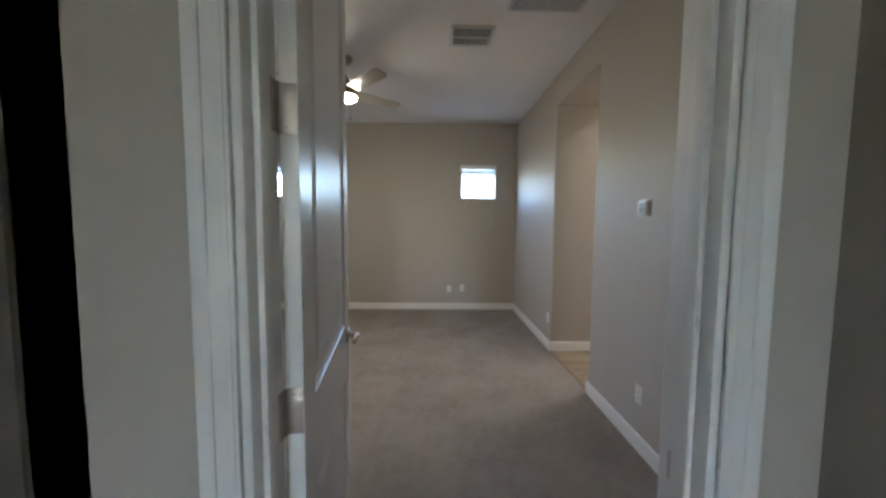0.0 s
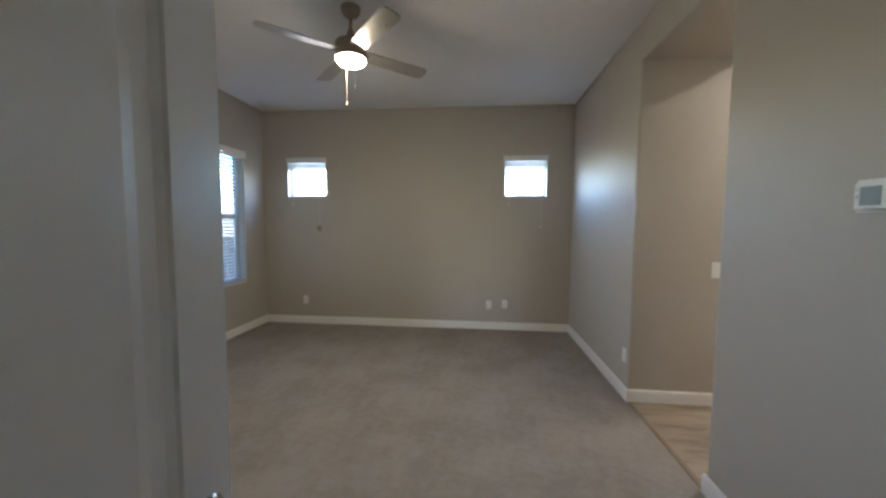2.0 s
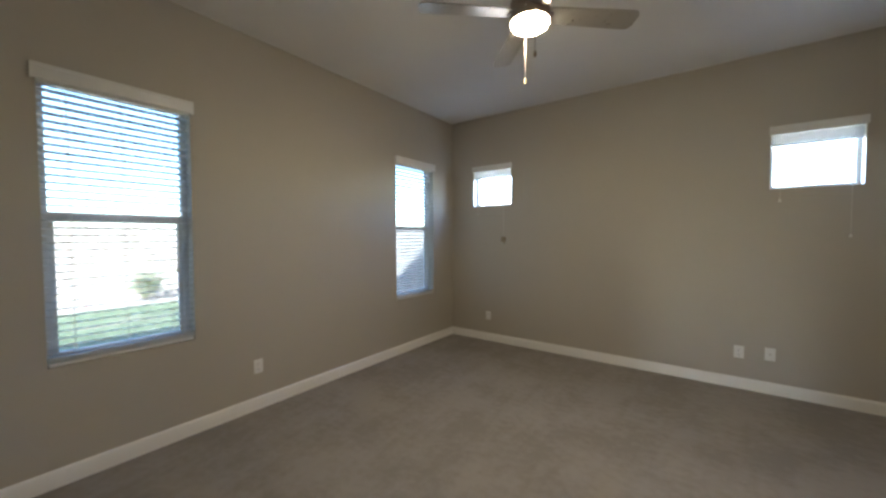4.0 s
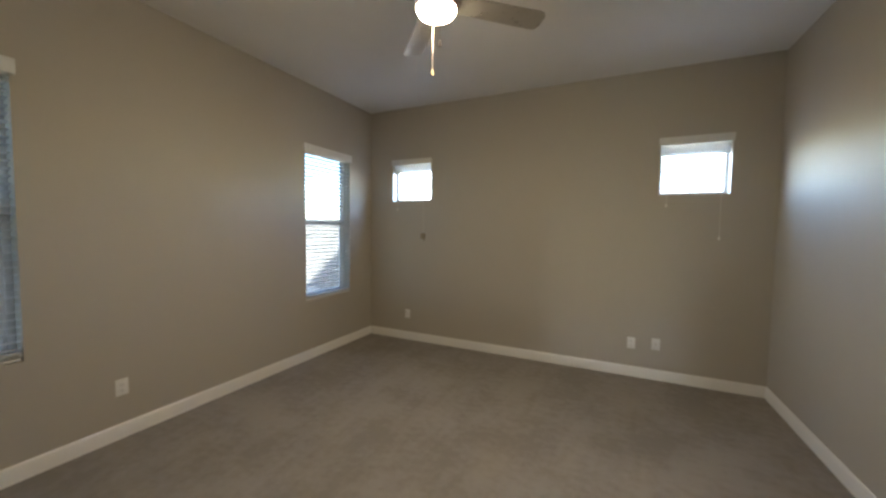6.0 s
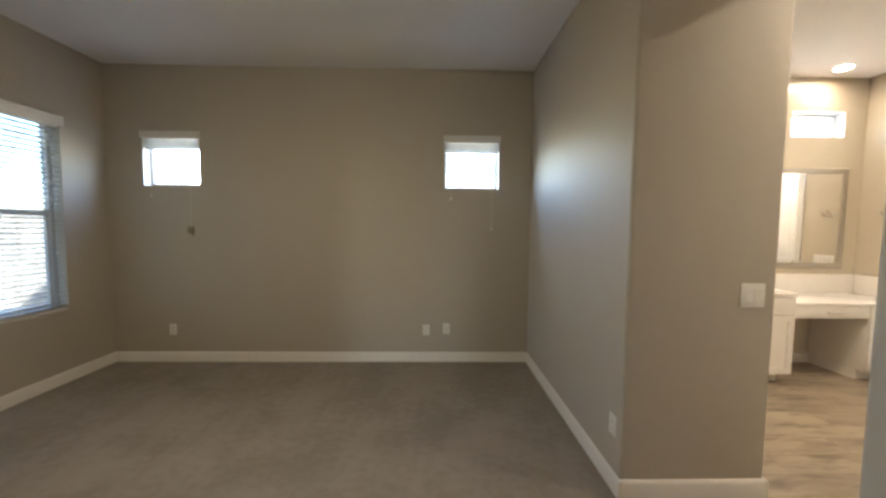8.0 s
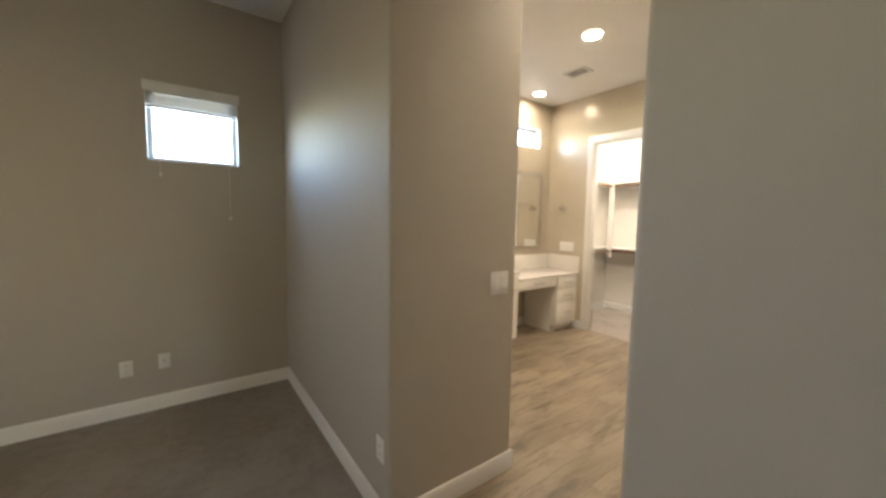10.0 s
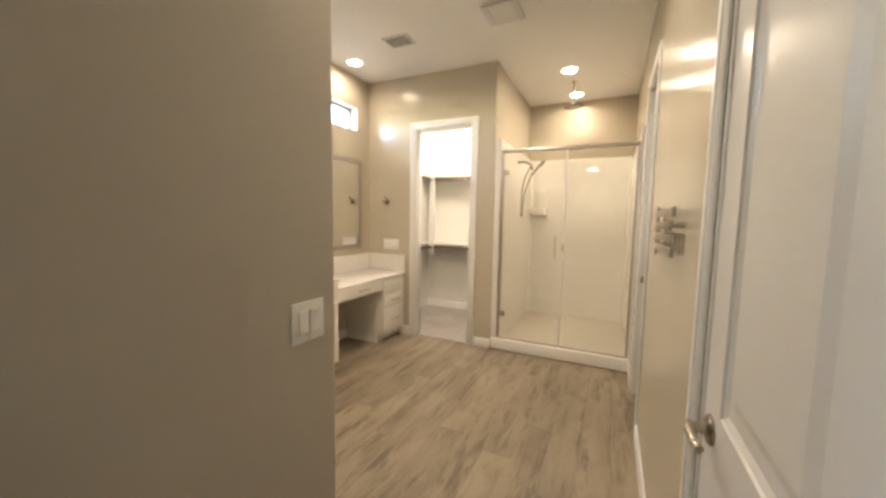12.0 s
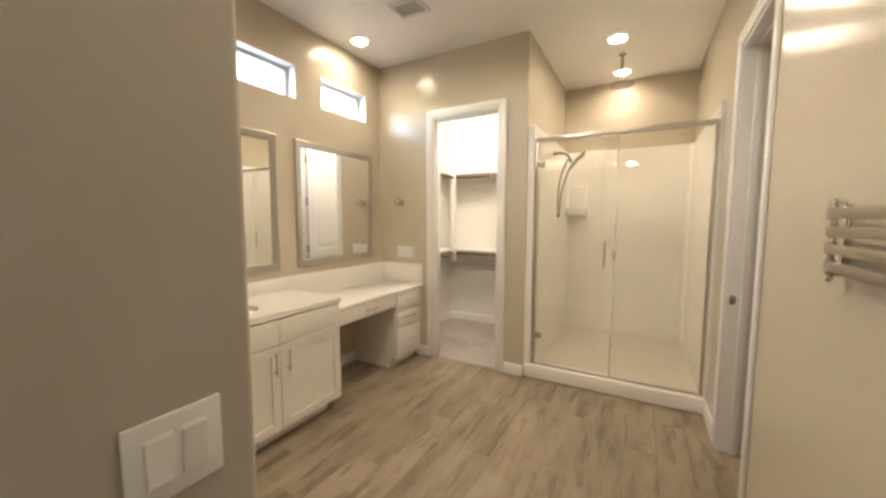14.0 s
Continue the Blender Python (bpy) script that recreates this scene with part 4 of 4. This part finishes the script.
angs = sorted([2 * math.pi * k / ring_n for k in range(ring_n)] + [math.atan2(y - sy, x - sx) % (2 * math.pi) for x, y in outer])
for zt in (0.835, 0.868):
    inn = [bm.verts.new((sx + rx * math.cos(a), sy + ry * math.sin(a), zt)) for a in angs]
    out_ = [bm.verts.new((*edge_point(a), zt)) for a in angs]
    for k in range(len(angs)):
        q = (k + 1) % len(angs)
        bm.faces.new((inn[k], inn[q], out_[q], out_[k]))
    if zt == 0.835:
        low = inn, out_
for lowr, highr in ((low[0], inn), (low[1], out_)):
    for k in range(len(angs)):
        q = (k + 1) % len(angs)
        bm.faces.new((lowr[k], lowr[q], highr[q], highr[k]))
bmesh.ops.recalc_face_normals(bm, faces=bm.faces)
part("slab", bm, QUARTZ, top)
part("basin", lathe(bmesh.new(), [(0.245, 0.836), (0.235, 0.80), (0.19, 0.73), (0.1, 0.705), (0.02, 0.70), (0, 0.70)], Matrix.Translation((sx, sy, 0)) @ Matrix.Diagonal((1, 0.69, 1, 1)), 40), QUARTZ, top, "white oval undermount basin")
part("drain", lathe(bmesh.new(), [(0, 0.704), (0.02, 0.704), (0.022, 0.702), (0, 0.701)], Matrix.Translation((sx, sy, 0)), 20), CHROME, top)
part("backsplash", boxes((VX0, VX1 + 0.012, N - 0.02, N - 0.001, 0.8685, 0.975), bev=0.002), QUARTZ, top)

desk = thing("countertop", "white quartz makeup counter with splash beside the vanity", "countertop")
part("slab", boxes((VX1 + 0.002, DX1, DF - 0.025, N - 0.003, 0.738, 0.768), bev=0.003), QUARTZ, desk)
part("backsplash", boxes((VX1 + 0.014, DX1, N - 0.02, N - 0.001, 0.7685, 0.975), bev=0.002), QUARTZ, desk)
part("side_splash", boxes((BE - 0.02, BE - 0.001, DF - 0.02, N - 0.021, 0.7685, 0.975), bev=0.002), QUARTZ, desk)
apron = thing("desk_drawer", "shallow white drawer hung under the makeup counter", "drawer")
part("body", boxes((VX1 + 0.003, 5.495, DF, DF + 0.42, 0.63, 0.737), bev=0.002), CABINET, apron)
shaker(4.765, 5.485, 0.622, 0.735, DF, apron, "drawer_front", handle=(5.13, 0.685, "h", 0.16), flat=True)
stack = thing("drawer_cabinet", "white three-drawer cabinet with bar pulls under the makeup counter", "cabinet")
part("body", boxes((5.497, DX1, DF, N - 0.004, 0.1, 0.737), bev=0.002), CABINET, stack)
part("toe_kick", boxes((5.497, DX1, DF + 0.075, N - 0.004, 0, 0.1)), CABINET, stack)
for z0, z1 in ((0.56, 0.73), (0.40, 0.555), (0.105, 0.395)):
    shaker(5.503, 5.905, z0, z1, DF, stack, "drawer_front", handle=(5.705, (z0 + z1) / 2 + 0.01, "h", 0.16), flat=True)


def wall_mirror(x0, x1, z0, z1):
    mm = thing("wall_mirror", "rectangular wall mirror in a brushed silver frame", "mirror", "mirrors over the vanity")
    f, y = 0.058, N
    bm = bmesh.new()
    prof = [(0.0, 0.0), (0.0, 0.018), (0.008, 0.024), (0.048, 0.016), (f, 0.010), (f, 0.0)]
    loops = []
    for ins, dep in prof:
        loops.append([bm.verts.new(c) for c in ((x0 + ins, y - 0.002 - dep, z0 + ins), (x1 - ins, y - 0.002 - dep, z0 + ins), (x1 - ins, y - 0.002 - dep, z1 - ins), (x0 + ins, y - 0.002 - dep, z1 - ins))])
    for A, B in zip(loops, loops[1:]):
        for k in range(4):
            bm.faces.new((A[k], A[(k + 1) % 4], B[(k + 1) % 4], B[k]))
    bmesh.ops.recalc_face_normals(bm, faces=bm.faces)
    part("frame", bm, MIRRORF, mm, "brushed silver frame")
    part("glass", boxes((x0 + f - 0.006, x1 - f + 0.006, y - 0.010, y - 0.004, z0 + f - 0.006, z1 - f + 0.006)), MIRROR, mm, "silvered mirror glass")
    return mm


wall_mirror(4.825, 5.785, 1.04, 2.105)
wall_mirror(3.69, 4.65, 1.04, 2.105)

hook = thing("robe_hook", "small brushed nickel double robe hook on the wall", "robe hook", at=face_pose(BE, 7.874, 1.62, "e") @ Matrix.Scale(1.45, 4))
part("base", boxes((-0.02, 0.02, -0.008, 0, -0.024, 0.024), bev=0.003), NICKEL, hook)
for s in (-1, 1):
    part("prong", tube(bmesh.new(), [(s * 0.006, -0.006, -0.004), (s * 0.012, -0.025, -0.012), (s * 0.022, -0.045, -0.004), (s * 0.027, -0.052, 0.016)], 0.0055), NICKEL, hook)
part("upper_prong", tube(bmesh.new(), [(0, -0.006, 0.012), (0, -0.035, 0.02), (0, -0.052, 0.04)], 0.0055), NICKEL, hook)

# ---- swivel towel rack ----
rack = thing("towel_rack", "nickel swivel towel rack with four flat arms on the wall", "towel rack", at=pose(4.115, PS, 1.395))
part("wall_plate", boxes((-0.014, 0.014, 0.0, 0.012, -0.085, 0.095), bev=0.003), CHROME, rack)
bm = rod(bmesh.new(), (0, 0.03, -0.095), (0, 0.03, 0.095), 0.006)
for z in (-0.1, 0.1):
    lathe(bm, [(0, -0.01), (0.007, -0.007), (0.01, 0), (0.007, 0.007), (0, 0.01)], Matrix.Translation((0, 0.03, z)), 14)
part("pivot_post", bm, CHROME, rack)
for z in (-0.088, 0.098):
    part("bracket", boxes((-0.008, 0.008, 0.01, 0.038, z - 0.005, z + 0.005), bev=0.002), CHROME, rack)
for k, ang in enumerate((0.6, -0.5, 0.5, 0.8)):
    z = 0.07 - 0.0455 * k
    bm = boxes((-0.452, 0.012, 0.004, 0.012, -0.0135, 0.0135), bev=0.002)
    rod(bm, (0, 0, -0.017), (0, 0, 0.017), 0.010)
    box(bm, -0.459, -0.447, 0.001, 0.0135, -0.014, 0.019, 0.002)
    arm = part("arm", bm, RACKM, rack, "flat brushed nickel swivel arm")
    arm.matrix_basis = pose(0, 0.03, z, 0, 0, ang)

# ---- shower ----
sh = thing("shower_surround", "white acrylic shower surround with a low curb", "shower")


def surround():
    """Three coved walls in one moulding: a plan line with rounded corners, swept up from the pan."""
    plan, r = [], 0.06
    a, b, c, x0 = PS + 0.022, SHY - 0.022, SHX - 0.024, BE + 0.014
    plan += [(x0, PS + 0.001, 0, 0), (x0, a, 0, 1), (c - r, a, 0, 1)]
    for k in range(1, 9):
        q = radians(90 * k / 9)
        plan.append((c - r + r * math.sin(q), a + r - r * math.cos(q), -math.sin(q), math.cos(q)))
    plan += [(c, a + r, -1, 0), (c, b - r, -1, 0)]
    for k in range(1, 9):
        q = radians(90 * k / 9)
        plan.append((c - r + r * math.cos(q), b - r + r * math.sin(q), -math.cos(q), -math.sin(q)))
    plan += [(c - r, b, 0, -1), (x0, b, 0, -1), (x0, SHY + 0.041, 0, 0)]
    rings = [(-0.06, 2.27), (-0.012, 2.27), (-0.004, 2.267), (0, 2.258), (0, 1.2), (0, 0.06)]
    bm = bmesh.new()
    rows_ = [[bm.verts.new((x + u * d, y + v * d, z)) for x, y, u, v in plan] for d, z in rings]
    for A, B in zip(rows_, rows_[1:]):
        for k in range(len(A) - 1):
            bm.faces.new((A[k], B[k], B[k + 1], A[k + 1]))
    low = bmesh.new()
    low.faces.new([low.verts.new(v.co) for v in rows_[-1]])
    low.normal_update()
    if low.faces[:][0].normal.z < 0:
        bmesh.ops.reverse_faces(low, faces=low.faces)
    bmesh.ops.recalc_face_normals(bm, faces=bm.faces)
    return bm, low


shell, pan = surround()
# Pan colour is the shell's acrylic darkened, so floor and walls look evenly lit.
part("pan", pan, plain("pan_acrylic_darkened", (0.62, 0.575, 0.51), 0.5, var=0.0, rvar=0.0), sh, "pale shower pan, darkened to offset the light from above")
walls_ = part("moulded_shell", shell, ACRYLIC, sh, "white moulded acrylic walls with rounded corners")
for f in walls_.data.polygons:
    f.use_smooth = True
part("curb", boxes((BE + 0.004, BE + 0.125, PS + 0.002, SHY + 0.038, 0.0, 0.125), bev=0.014, seg=4), ACRYLIC, sh, "white rounded shower curb")
bm = boxes((SHX - 0.17, SHX - 0.02, 6.225, 6.455, 1.49, 1.585), (SHX - 0.05, SHX - 0.02, 6.225, 6.4, 1.58, 1.85), bev=0.012, seg=3)
part("soap_shelf", bm, ACRYLIC, sh, "moulded white soap shelf")

encl = thing("shower_enclosure", "framed clear glass shower enclosure with a hinged door", "shower door")
gx, g0, g1, gt = 6.0, PS + 0.024, SHY - 0.024, 2.14
part("header_rail", boxes((gx - 0.02, gx + 0.02, g0, g1, gt - 0.022, gt + 0.012), bev=0.005), NICKEL, encl, "satin nickel header rail")
part("sill_rail", boxes((gx - 0.014, gx + 0.014, g0, g1, 0.125, 0.142), bev=0.003), NICKEL, encl)
part("wall_jamb", boxes((gx - 0.014, gx + 0.014, g0, g0 + 0.022, 0.142, gt - 0.022), bev=0.003), NICKEL, encl)
part("wall_jamb", boxes((gx - 0.014, gx + 0.014, g1 - 0.022, g1, 0.142, gt - 0.022), bev=0.003), NICKEL, encl)
mid = 5.8
part("mullion", boxes((gx - 0.009, gx + 0.009, mid - 0.010, mid + 0.010, 0.142, gt - 0.022), bev=0.002), ACRYLIC, encl, "translucent seal strip")
fixed = part("fixed_panel", boxes((gx - 0.004, gx + 0.004, g0 + 0.022, mid - 0.010, 0.142, gt - 0.022)), SHGLASS, encl, "clear glass panel")
leafg = part("door_panel", boxes((gx - 0.004, gx + 0.004, mid + 0.010, g1 - 0.03, 0.16, gt - 0.024)), SHGLASS, encl, "clear glass hinged door")
for gl in (fixed, leafg):
    gl.visible_shadow = False
part("edge_trim", boxes((gx - 0.006, gx + 0.006, g1 - 0.034, g1 - 0.028, 0.16, gt - 0.024)), NICKEL, leafg)
for z in (0.4, 1.92):
    part("hinge", boxes((gx - 0.014, gx + 0.014, g1 - 0.085, g1 - 0.02, z - 0.025, z + 0.025), bev=0.003), NICKEL, leafg, "nickel glass hinge")
bm = rod(bmesh.new(), (gx - 0.045, 5.872, 1.05), (gx - 0.045, 5.872, 1.265), 0.009, 14)
for z in (1.075, 1.24):
    rod(bm, (gx - 0.045, 5.872, z), (gx - 0.003, 5.872, z), 0.006, 10)
part("door_pull", bm, NICKEL, leafg, "vertical nickel door pull")
part("catch", boxes((gx - 0.016, gx - 0.004, mid - 0.008, mid + 0.012, 1.12, 1.19), bev=0.003), NICKEL, encl)

hs = thing("hand_shower", "nickel hand shower on an arm with a hanging hose", "shower head")
part("flange", lathe(bmesh.new(), [(0, 0), (0.03, 0), (0.028, 0.006), (0.012, 0.012), (0, 0.013)], Matrix.Translation((6.72, SHY - 0.022, 2.13)) @ Matrix.Rotation(radians(90), 4, "X"), 20), SHOWERM, hs)
part("arm", tube(bmesh.new(), [(6.72, SHY - 0.03, 2.13), (6.72, SHY - 0.1, 2.135), (6.72, SHY - 0.16, 2.11), (6.72, SHY - 0.19, 2.07)], 0.013, 12), SHOWERM, hs)
bm = rod(bmesh.new(), (6.72, SHY - 0.18, 2.085), (6.72, SHY - 0.2, 2.03), 0.017, 14)
part("diverter", bm, SHOWERM, hs)
bm = tube(bmesh.new(), [(6.72, SHY - 0.185, 1.965), (6.72, SHY - 0.215, 2.0), (6.72, SHY - 0.255, 2.05), (6.72, SHY - 0.3, 2.095)], 0.0145, 12)
m = Matrix.Translation((6.72, SHY - 0.315, 2.105)) @ Matrix.Rotation(radians(-60), 4, "X")
lathe(bm, [(0, 0.02), (0.03, 0.016), (0.045, 0), (0.042, -0.012), (0, -0.014)], m, 24)
part("head", bm, SHOWERM, hs, "round hand shower head")
for strand in ([(0.165, 2.06), (0.13, 1.98), (0.1, 1.9), (0.083, 1.8), (0.077, 1.68), (0.075, 1.56), (0.076, 1.49), (0.082, 1.465)],
               [(0.183, 1.968), (0.16, 1.9), (0.128, 1.81), (0.107, 1.71), (0.097, 1.6), (0.094, 1.52), (0.09, 1.48), (0.082, 1.465)]):
    part("hose", tube(bmesh.new(), [(6.72, SHY - d, z) for d, z in strand], 0.008, 10), SHOWERM, hs, "flexible nickel hose")
rain = thing("rain_shower", "round nickel rain shower head on a ceiling pipe", "shower head", at=pose(6.83, 5.85, H))
part("flange", lathe(bmesh.new(), [(0, 0), (0.035, 0), (0.033, -0.008), (0.014, -0.014), (0, -0.014)]), SHOWERM, rain)
part("pipe", rod(bmesh.new(), (0, 0, -0.01), (0, 0, -0.27), 0.0115), SHOWERM, rain)
part("disc", lathe(bmesh.new(), [(0, -0.25), (0.02, -0.255), (0.03, -0.272), (0.105, -0.28), (0.11, -0.288), (0.105, -0.296), (0, -0.297)], seg=40), SHOWERM, rain, "wide round spray disc")

# ---- closet ----
def closet_shelf(z, label):
    s = thing("closet_shelf", label, "closet shelf", "closet shelves")
    part("board", boxes((CX - 0.3, CX - 0.001, SHY + 0.11, 7.86, z, z + 0.019), bev=0.002), TRIM, s, "white shelf board")
    part("cleat", boxes((CX - 0.02, CX - 0.0015, SHY + 0.11, CN - 0.02, z - 0.09, z - 0.001), bev=0.002), TRIM, s)
    part("rod", rod(bmesh.new(), (CX - 0.28, SHY + 0.11, z - 0.035), (CX - 0.28, 7.80, z - 0.035), 0.017, 18), ROD, s, "brown wooden hanging rod")
    bm = boxes((CX - 0.3, CX - 0.02, 7.29, 7.308, z - 0.014, z - 0.001), bev=0.002)
    tube(bm, [(CX - 0.3, 7.299, z - 0.004), (CX - 0.31, 7.299, z - 0.03), (CX - 0.29, 7.299, z - 0.06), (CX - 0.262, 7.299, z - 0.05)], 0.006, 8)
    part("bracket", bm, TRIM, s, "white shelf and rod bracket")
    return s


closet_shelf(2.03, "white upper closet shelf with a brown hanging rod")
closet_shelf(1.02, "white lower closet shelf with a brown hanging rod")
side = thing("closet_side_shelving", "white closet upright panel with two short hanging rods", "closet shelf")
part("upright", boxes((CX - 0.31, CX - 0.29, 7.80, 7.87, 0.88, 2.05), bev=0.002), TRIM, side, "white upright panel")
for z in (2.03, 1.02):
    part("board", boxes((BE + 0.127, CX - 0.002, 7.862, CN - 0.002, z, z + 0.019), bev=0.002), TRIM, side)
    part("rod", rod(bmesh.new(), (BE + 0.127, 7.84, z - 0.035), (CX - 0.312, 7.84, z - 0.035), 0.017, 18), ROD, side, "brown wooden hanging rod")
lamp = thing("closet_light", "lit round closet ceiling light", "ceiling light", at=pose(6.26, 7.2, H))
part("base", lathe(bmesh.new(), [(0, 0), (0.13, 0), (0.13, -0.02), (0, -0.022)]), PLATE, lamp)
part("globe", lathe(bmesh.new(), [(0.12, -0.021), (0.118, -0.045), (0.085, -0.075), (0.04, -0.09), (0, -0.093)]), CLOSETLIGHT, lamp, "glowing white globe")
setting("ceiling", boxes((BE + 0.125, CX, SHY + 0.105, CN, H - 0.004, H - 0.0005)), CLOSETW, "white closet ceiling", "ceiling")
setting("trim", boxes((E - 0.005, E + 0.03, PS + 0.02, PN - 0.015, -0.004, 0.006), bev=0.003), plain("transition_strip", (0.2, 0.15, 0.1), 0.4, var=0.15), "brown transition strip between carpet and planks", "threshold")

# ---- roof and outdoors ----
# Unseen slab: seals the rooms from above; its southern overhang is added sun shade.
setting("roof", boxes((W - 0.35, 9.0, -7.2, N + 0.16, H + 0.16, H + 0.5)), STUCCO, "plain slab roof with eaves, stretched south to keep sun from the hall", "roof")
# Added out of view to stop daylight leaking in behind the rooms.
setting("wall_outer", boxes((E + 0.14, E + 0.2, -3.3, PS - 0.13, 0, H + 0.15), (SHX + 0.13, SHX + 0.2, 3.4, N + WT, 0, H + 0.15), (2.4, SHX + 0.2, 3.3, 3.4, 0, H + 0.15), (CX + 0.11, SHX + 0.2, N + 0.05, N + WT, 0, H + 0.15), (BE + 0.13, CX + 0.2, N, N + WT, 0, H + 0.15)), STUCCO, "tan stucco outer walls, unseen, closing the house against stray light", "wall")
bm = bmesh.new()
box(bm, -400, 400, -400, 400, -0.4, -0.15)
setting("ground", bm, LAWN, "patchy green lawn round the house", "lawn")


def block_wall(x0, y0, x1, y1, h, label, mat=BLOCK):
    """A fence of concrete blocks with raked joints and a cap."""
    d = Vector((x1 - x0, y1 - y0, 0))
    n, rows_ = int(d.length / 0.4), int(h / 0.2)
    root = thing("block_fence", label, "fence")
    root.matrix_basis = Matrix.Translation((x0, y0, -0.15)) @ Matrix.Rotation(math.atan2(d.y, d.x), 4, "Z")
    part("mortar", boxes((0, d.length, -0.085, 0.085, 0, rows_ * 0.2)), mat, root)
    verts, faces = [], []
    for r in range(rows_):
        for k in range(n):
            a = k * 0.4 + (0.2 if r % 2 else 0) + 0.006
            b, z = a + 0.388, r * 0.2
            j = random.uniform(-0.002, 0.002)
            i = len(verts)
            for yy in (-0.097 + j, 0.097 + j):
                verts += [(a, yy, z + 0.006), (b, yy, z + 0.006), (b, yy, z + 0.194), (a, yy, z + 0.194)]
            faces += [(i, i + 1, i + 2, i + 3), (i + 7, i + 6, i + 5, i + 4), (i, i + 4, i + 5, i + 1), (i + 3, i + 2, i + 6, i + 7), (i + 1, i + 5, i + 6, i + 2), (i, i + 3, i + 7, i + 4)]
    me = bpy.data.meshes.new("blocks")
    me.from_pydata(verts, [], faces)
    me.materials.append(mat)
    ob = new("blocks", me)
    ob.parent = root
    tagged(ob, "tan concrete blocks with raked joints", kind="stuff")
    part("cap", boxes((0, d.length, -0.11, 0.11, rows_ * 0.2, rows_ * 0.2 + 0.05), bev=0.008), mat, root)
    return root


block_wall(-10.9, -6, -10.9, 11.3, 1.8, "tan concrete block garden wall beyond the lawn")
block_wall(-10.8, 11.4, 9.0, 11.4, 1.8, "grey concrete block side wall of the yard", SIDEBLOCK)


def shrub(x, y, h, r, seed):
    rnd = random.Random(seed)
    s = thing("shrub", "small green leafy shrub growing by the garden wall", "shrub", "garden shrubs", at=pose(x, y, -0.15))
    bm = bmesh.new()
    tips = []
    for k in range(9):
        a, lean = rnd.uniform(0, 6.28), rnd.uniform(0.15, 0.8)
        tip = Vector((math.cos(a) * r * lean, math.sin(a) * r * lean, h * rnd.uniform(0.5, 0.95)))
        rod(bm, (0, 0, 0), tip, 0.018, 6, 0.005)
        tips.append(tip)
    part("stems", bm, BARK, s)
    verts, faces = [], []
    for k in range(420):
        c = rnd.choice(tips) * rnd.uniform(0.45, 1.1) + Vector((rnd.gauss(0, r * 0.22), rnd.gauss(0, r * 0.22), rnd.gauss(0, h * 0.1)))
        q = Euler((rnd.uniform(0, 6), rnd.uniform(0, 6), rnd.uniform(0, 6))).to_matrix()
        n = rnd.uniform(0.03, 0.06)
        i = len(verts)
        verts += [tuple(c + q @ Vector(v) * n) for v in ((0, -1, 0), (0.45, 0, 0.12), (0, 1, 0), (-0.45, 0, 0.12))]
        faces += [(i, i + 1, i + 2), (i, i + 2, i + 3)]
    me = bpy.data.meshes.new("crown")
    me.from_pydata(verts, [], faces)
    me.materials.append(LEAF)
    ob = new("crown", me)
    ob.parent = s
    return tagged(ob, "dense small green leaves", kind="stuff")


shrub(-10.2, 6.6, 0.8, 0.45, 3)
shrub(-10.3, 3.2, 0.8, 0.5, 8)
setting("gravel_bed", boxes((-10.8, -9.6, -5.8, 11.3, -0.16, -0.135)), plain("gravel", (0.36, 0.31, 0.26), 0.95, var=0.3, scale=30, bump=0.9, bscale=120, bdist=0.02), "tan gravel strip along the garden wall", "gravel")
# Added reflector: pale ground that throws sunlight up through the north windows.
setting("gravel_bed", boxes((-9.6, 9.0, 8.8, 11.3, -0.16, -0.135)), plain("bounce_gravel", (0.6, 0.55, 0.48), 0.95, var=0.22, scale=30, bump=0.9, bscale=120, bdist=0.02), "pale gravel north of the house, added to bounce sunlight indoors", "gravel")

# ---- plank floor ----
sub = setting("floor", boxes((E + 0.02, BE + 0.06, PS - 0.01, N + 0.02, -0.1, -0.012)), DARK, "grey-brown wood-look vinyl plank floor", "floor")
PW, PL = 0.18, 1.22


def plank_mesh(w, n):
    bm = bmesh.new()
    c = 0.0012
    lo = [(0.0004, 0.0004), (n - 0.0004, 0.0004), (n - 0.0004, w - 0.0004), (0.0004, w - 0.0004)]
    hi = [(c, c), (n - c, c), (n - c, w - c), (c, w - c)]
    A = [bm.verts.new((x, y, -0.012)) for x, y in lo]
    B = [bm.verts.new((x, y, -0.0009)) for x, y in lo]
    C = [bm.verts.new((x, y, 0)) for x, y in hi]
    for P, Q in ((A, B), (B, C)):
        for k in range(4):
            bm.faces.new((P[k], P[(k + 1) % 4], Q[(k + 1) % 4], Q[k]))
    bm.faces.new(C)
    bmesh.ops.recalc_face_normals(bm, faces=bm.faces)
    me = bpy.data.meshes.new("plank")
    bm.to_mesh(me)
    bm.free()
    me.materials.append(PLANK)
    return me


cache = {}
rnd = random.Random(4)
y, row = PS - 0.03, 0
while y < N:
    x0 = E + 0.012 if y < PN else PX - 0.03
    x_end = BE + 0.03
    x = x0
    off = [0.0, 0.43, 0.81, 0.22, 0.62][row % 5] + rnd.uniform(-0.05, 0.05)
    cut = PL - off % PL
    while x < x_end - 0.005:
        n = round(min(cut, x_end - x), 3)
        if n not in cache:
            cache[n] = plank_mesh(PW, n)
        piece("plank", cache[n], sub, pose(x, y, 0))
        x += n
        cut = PL
    y += PW
    row += 1
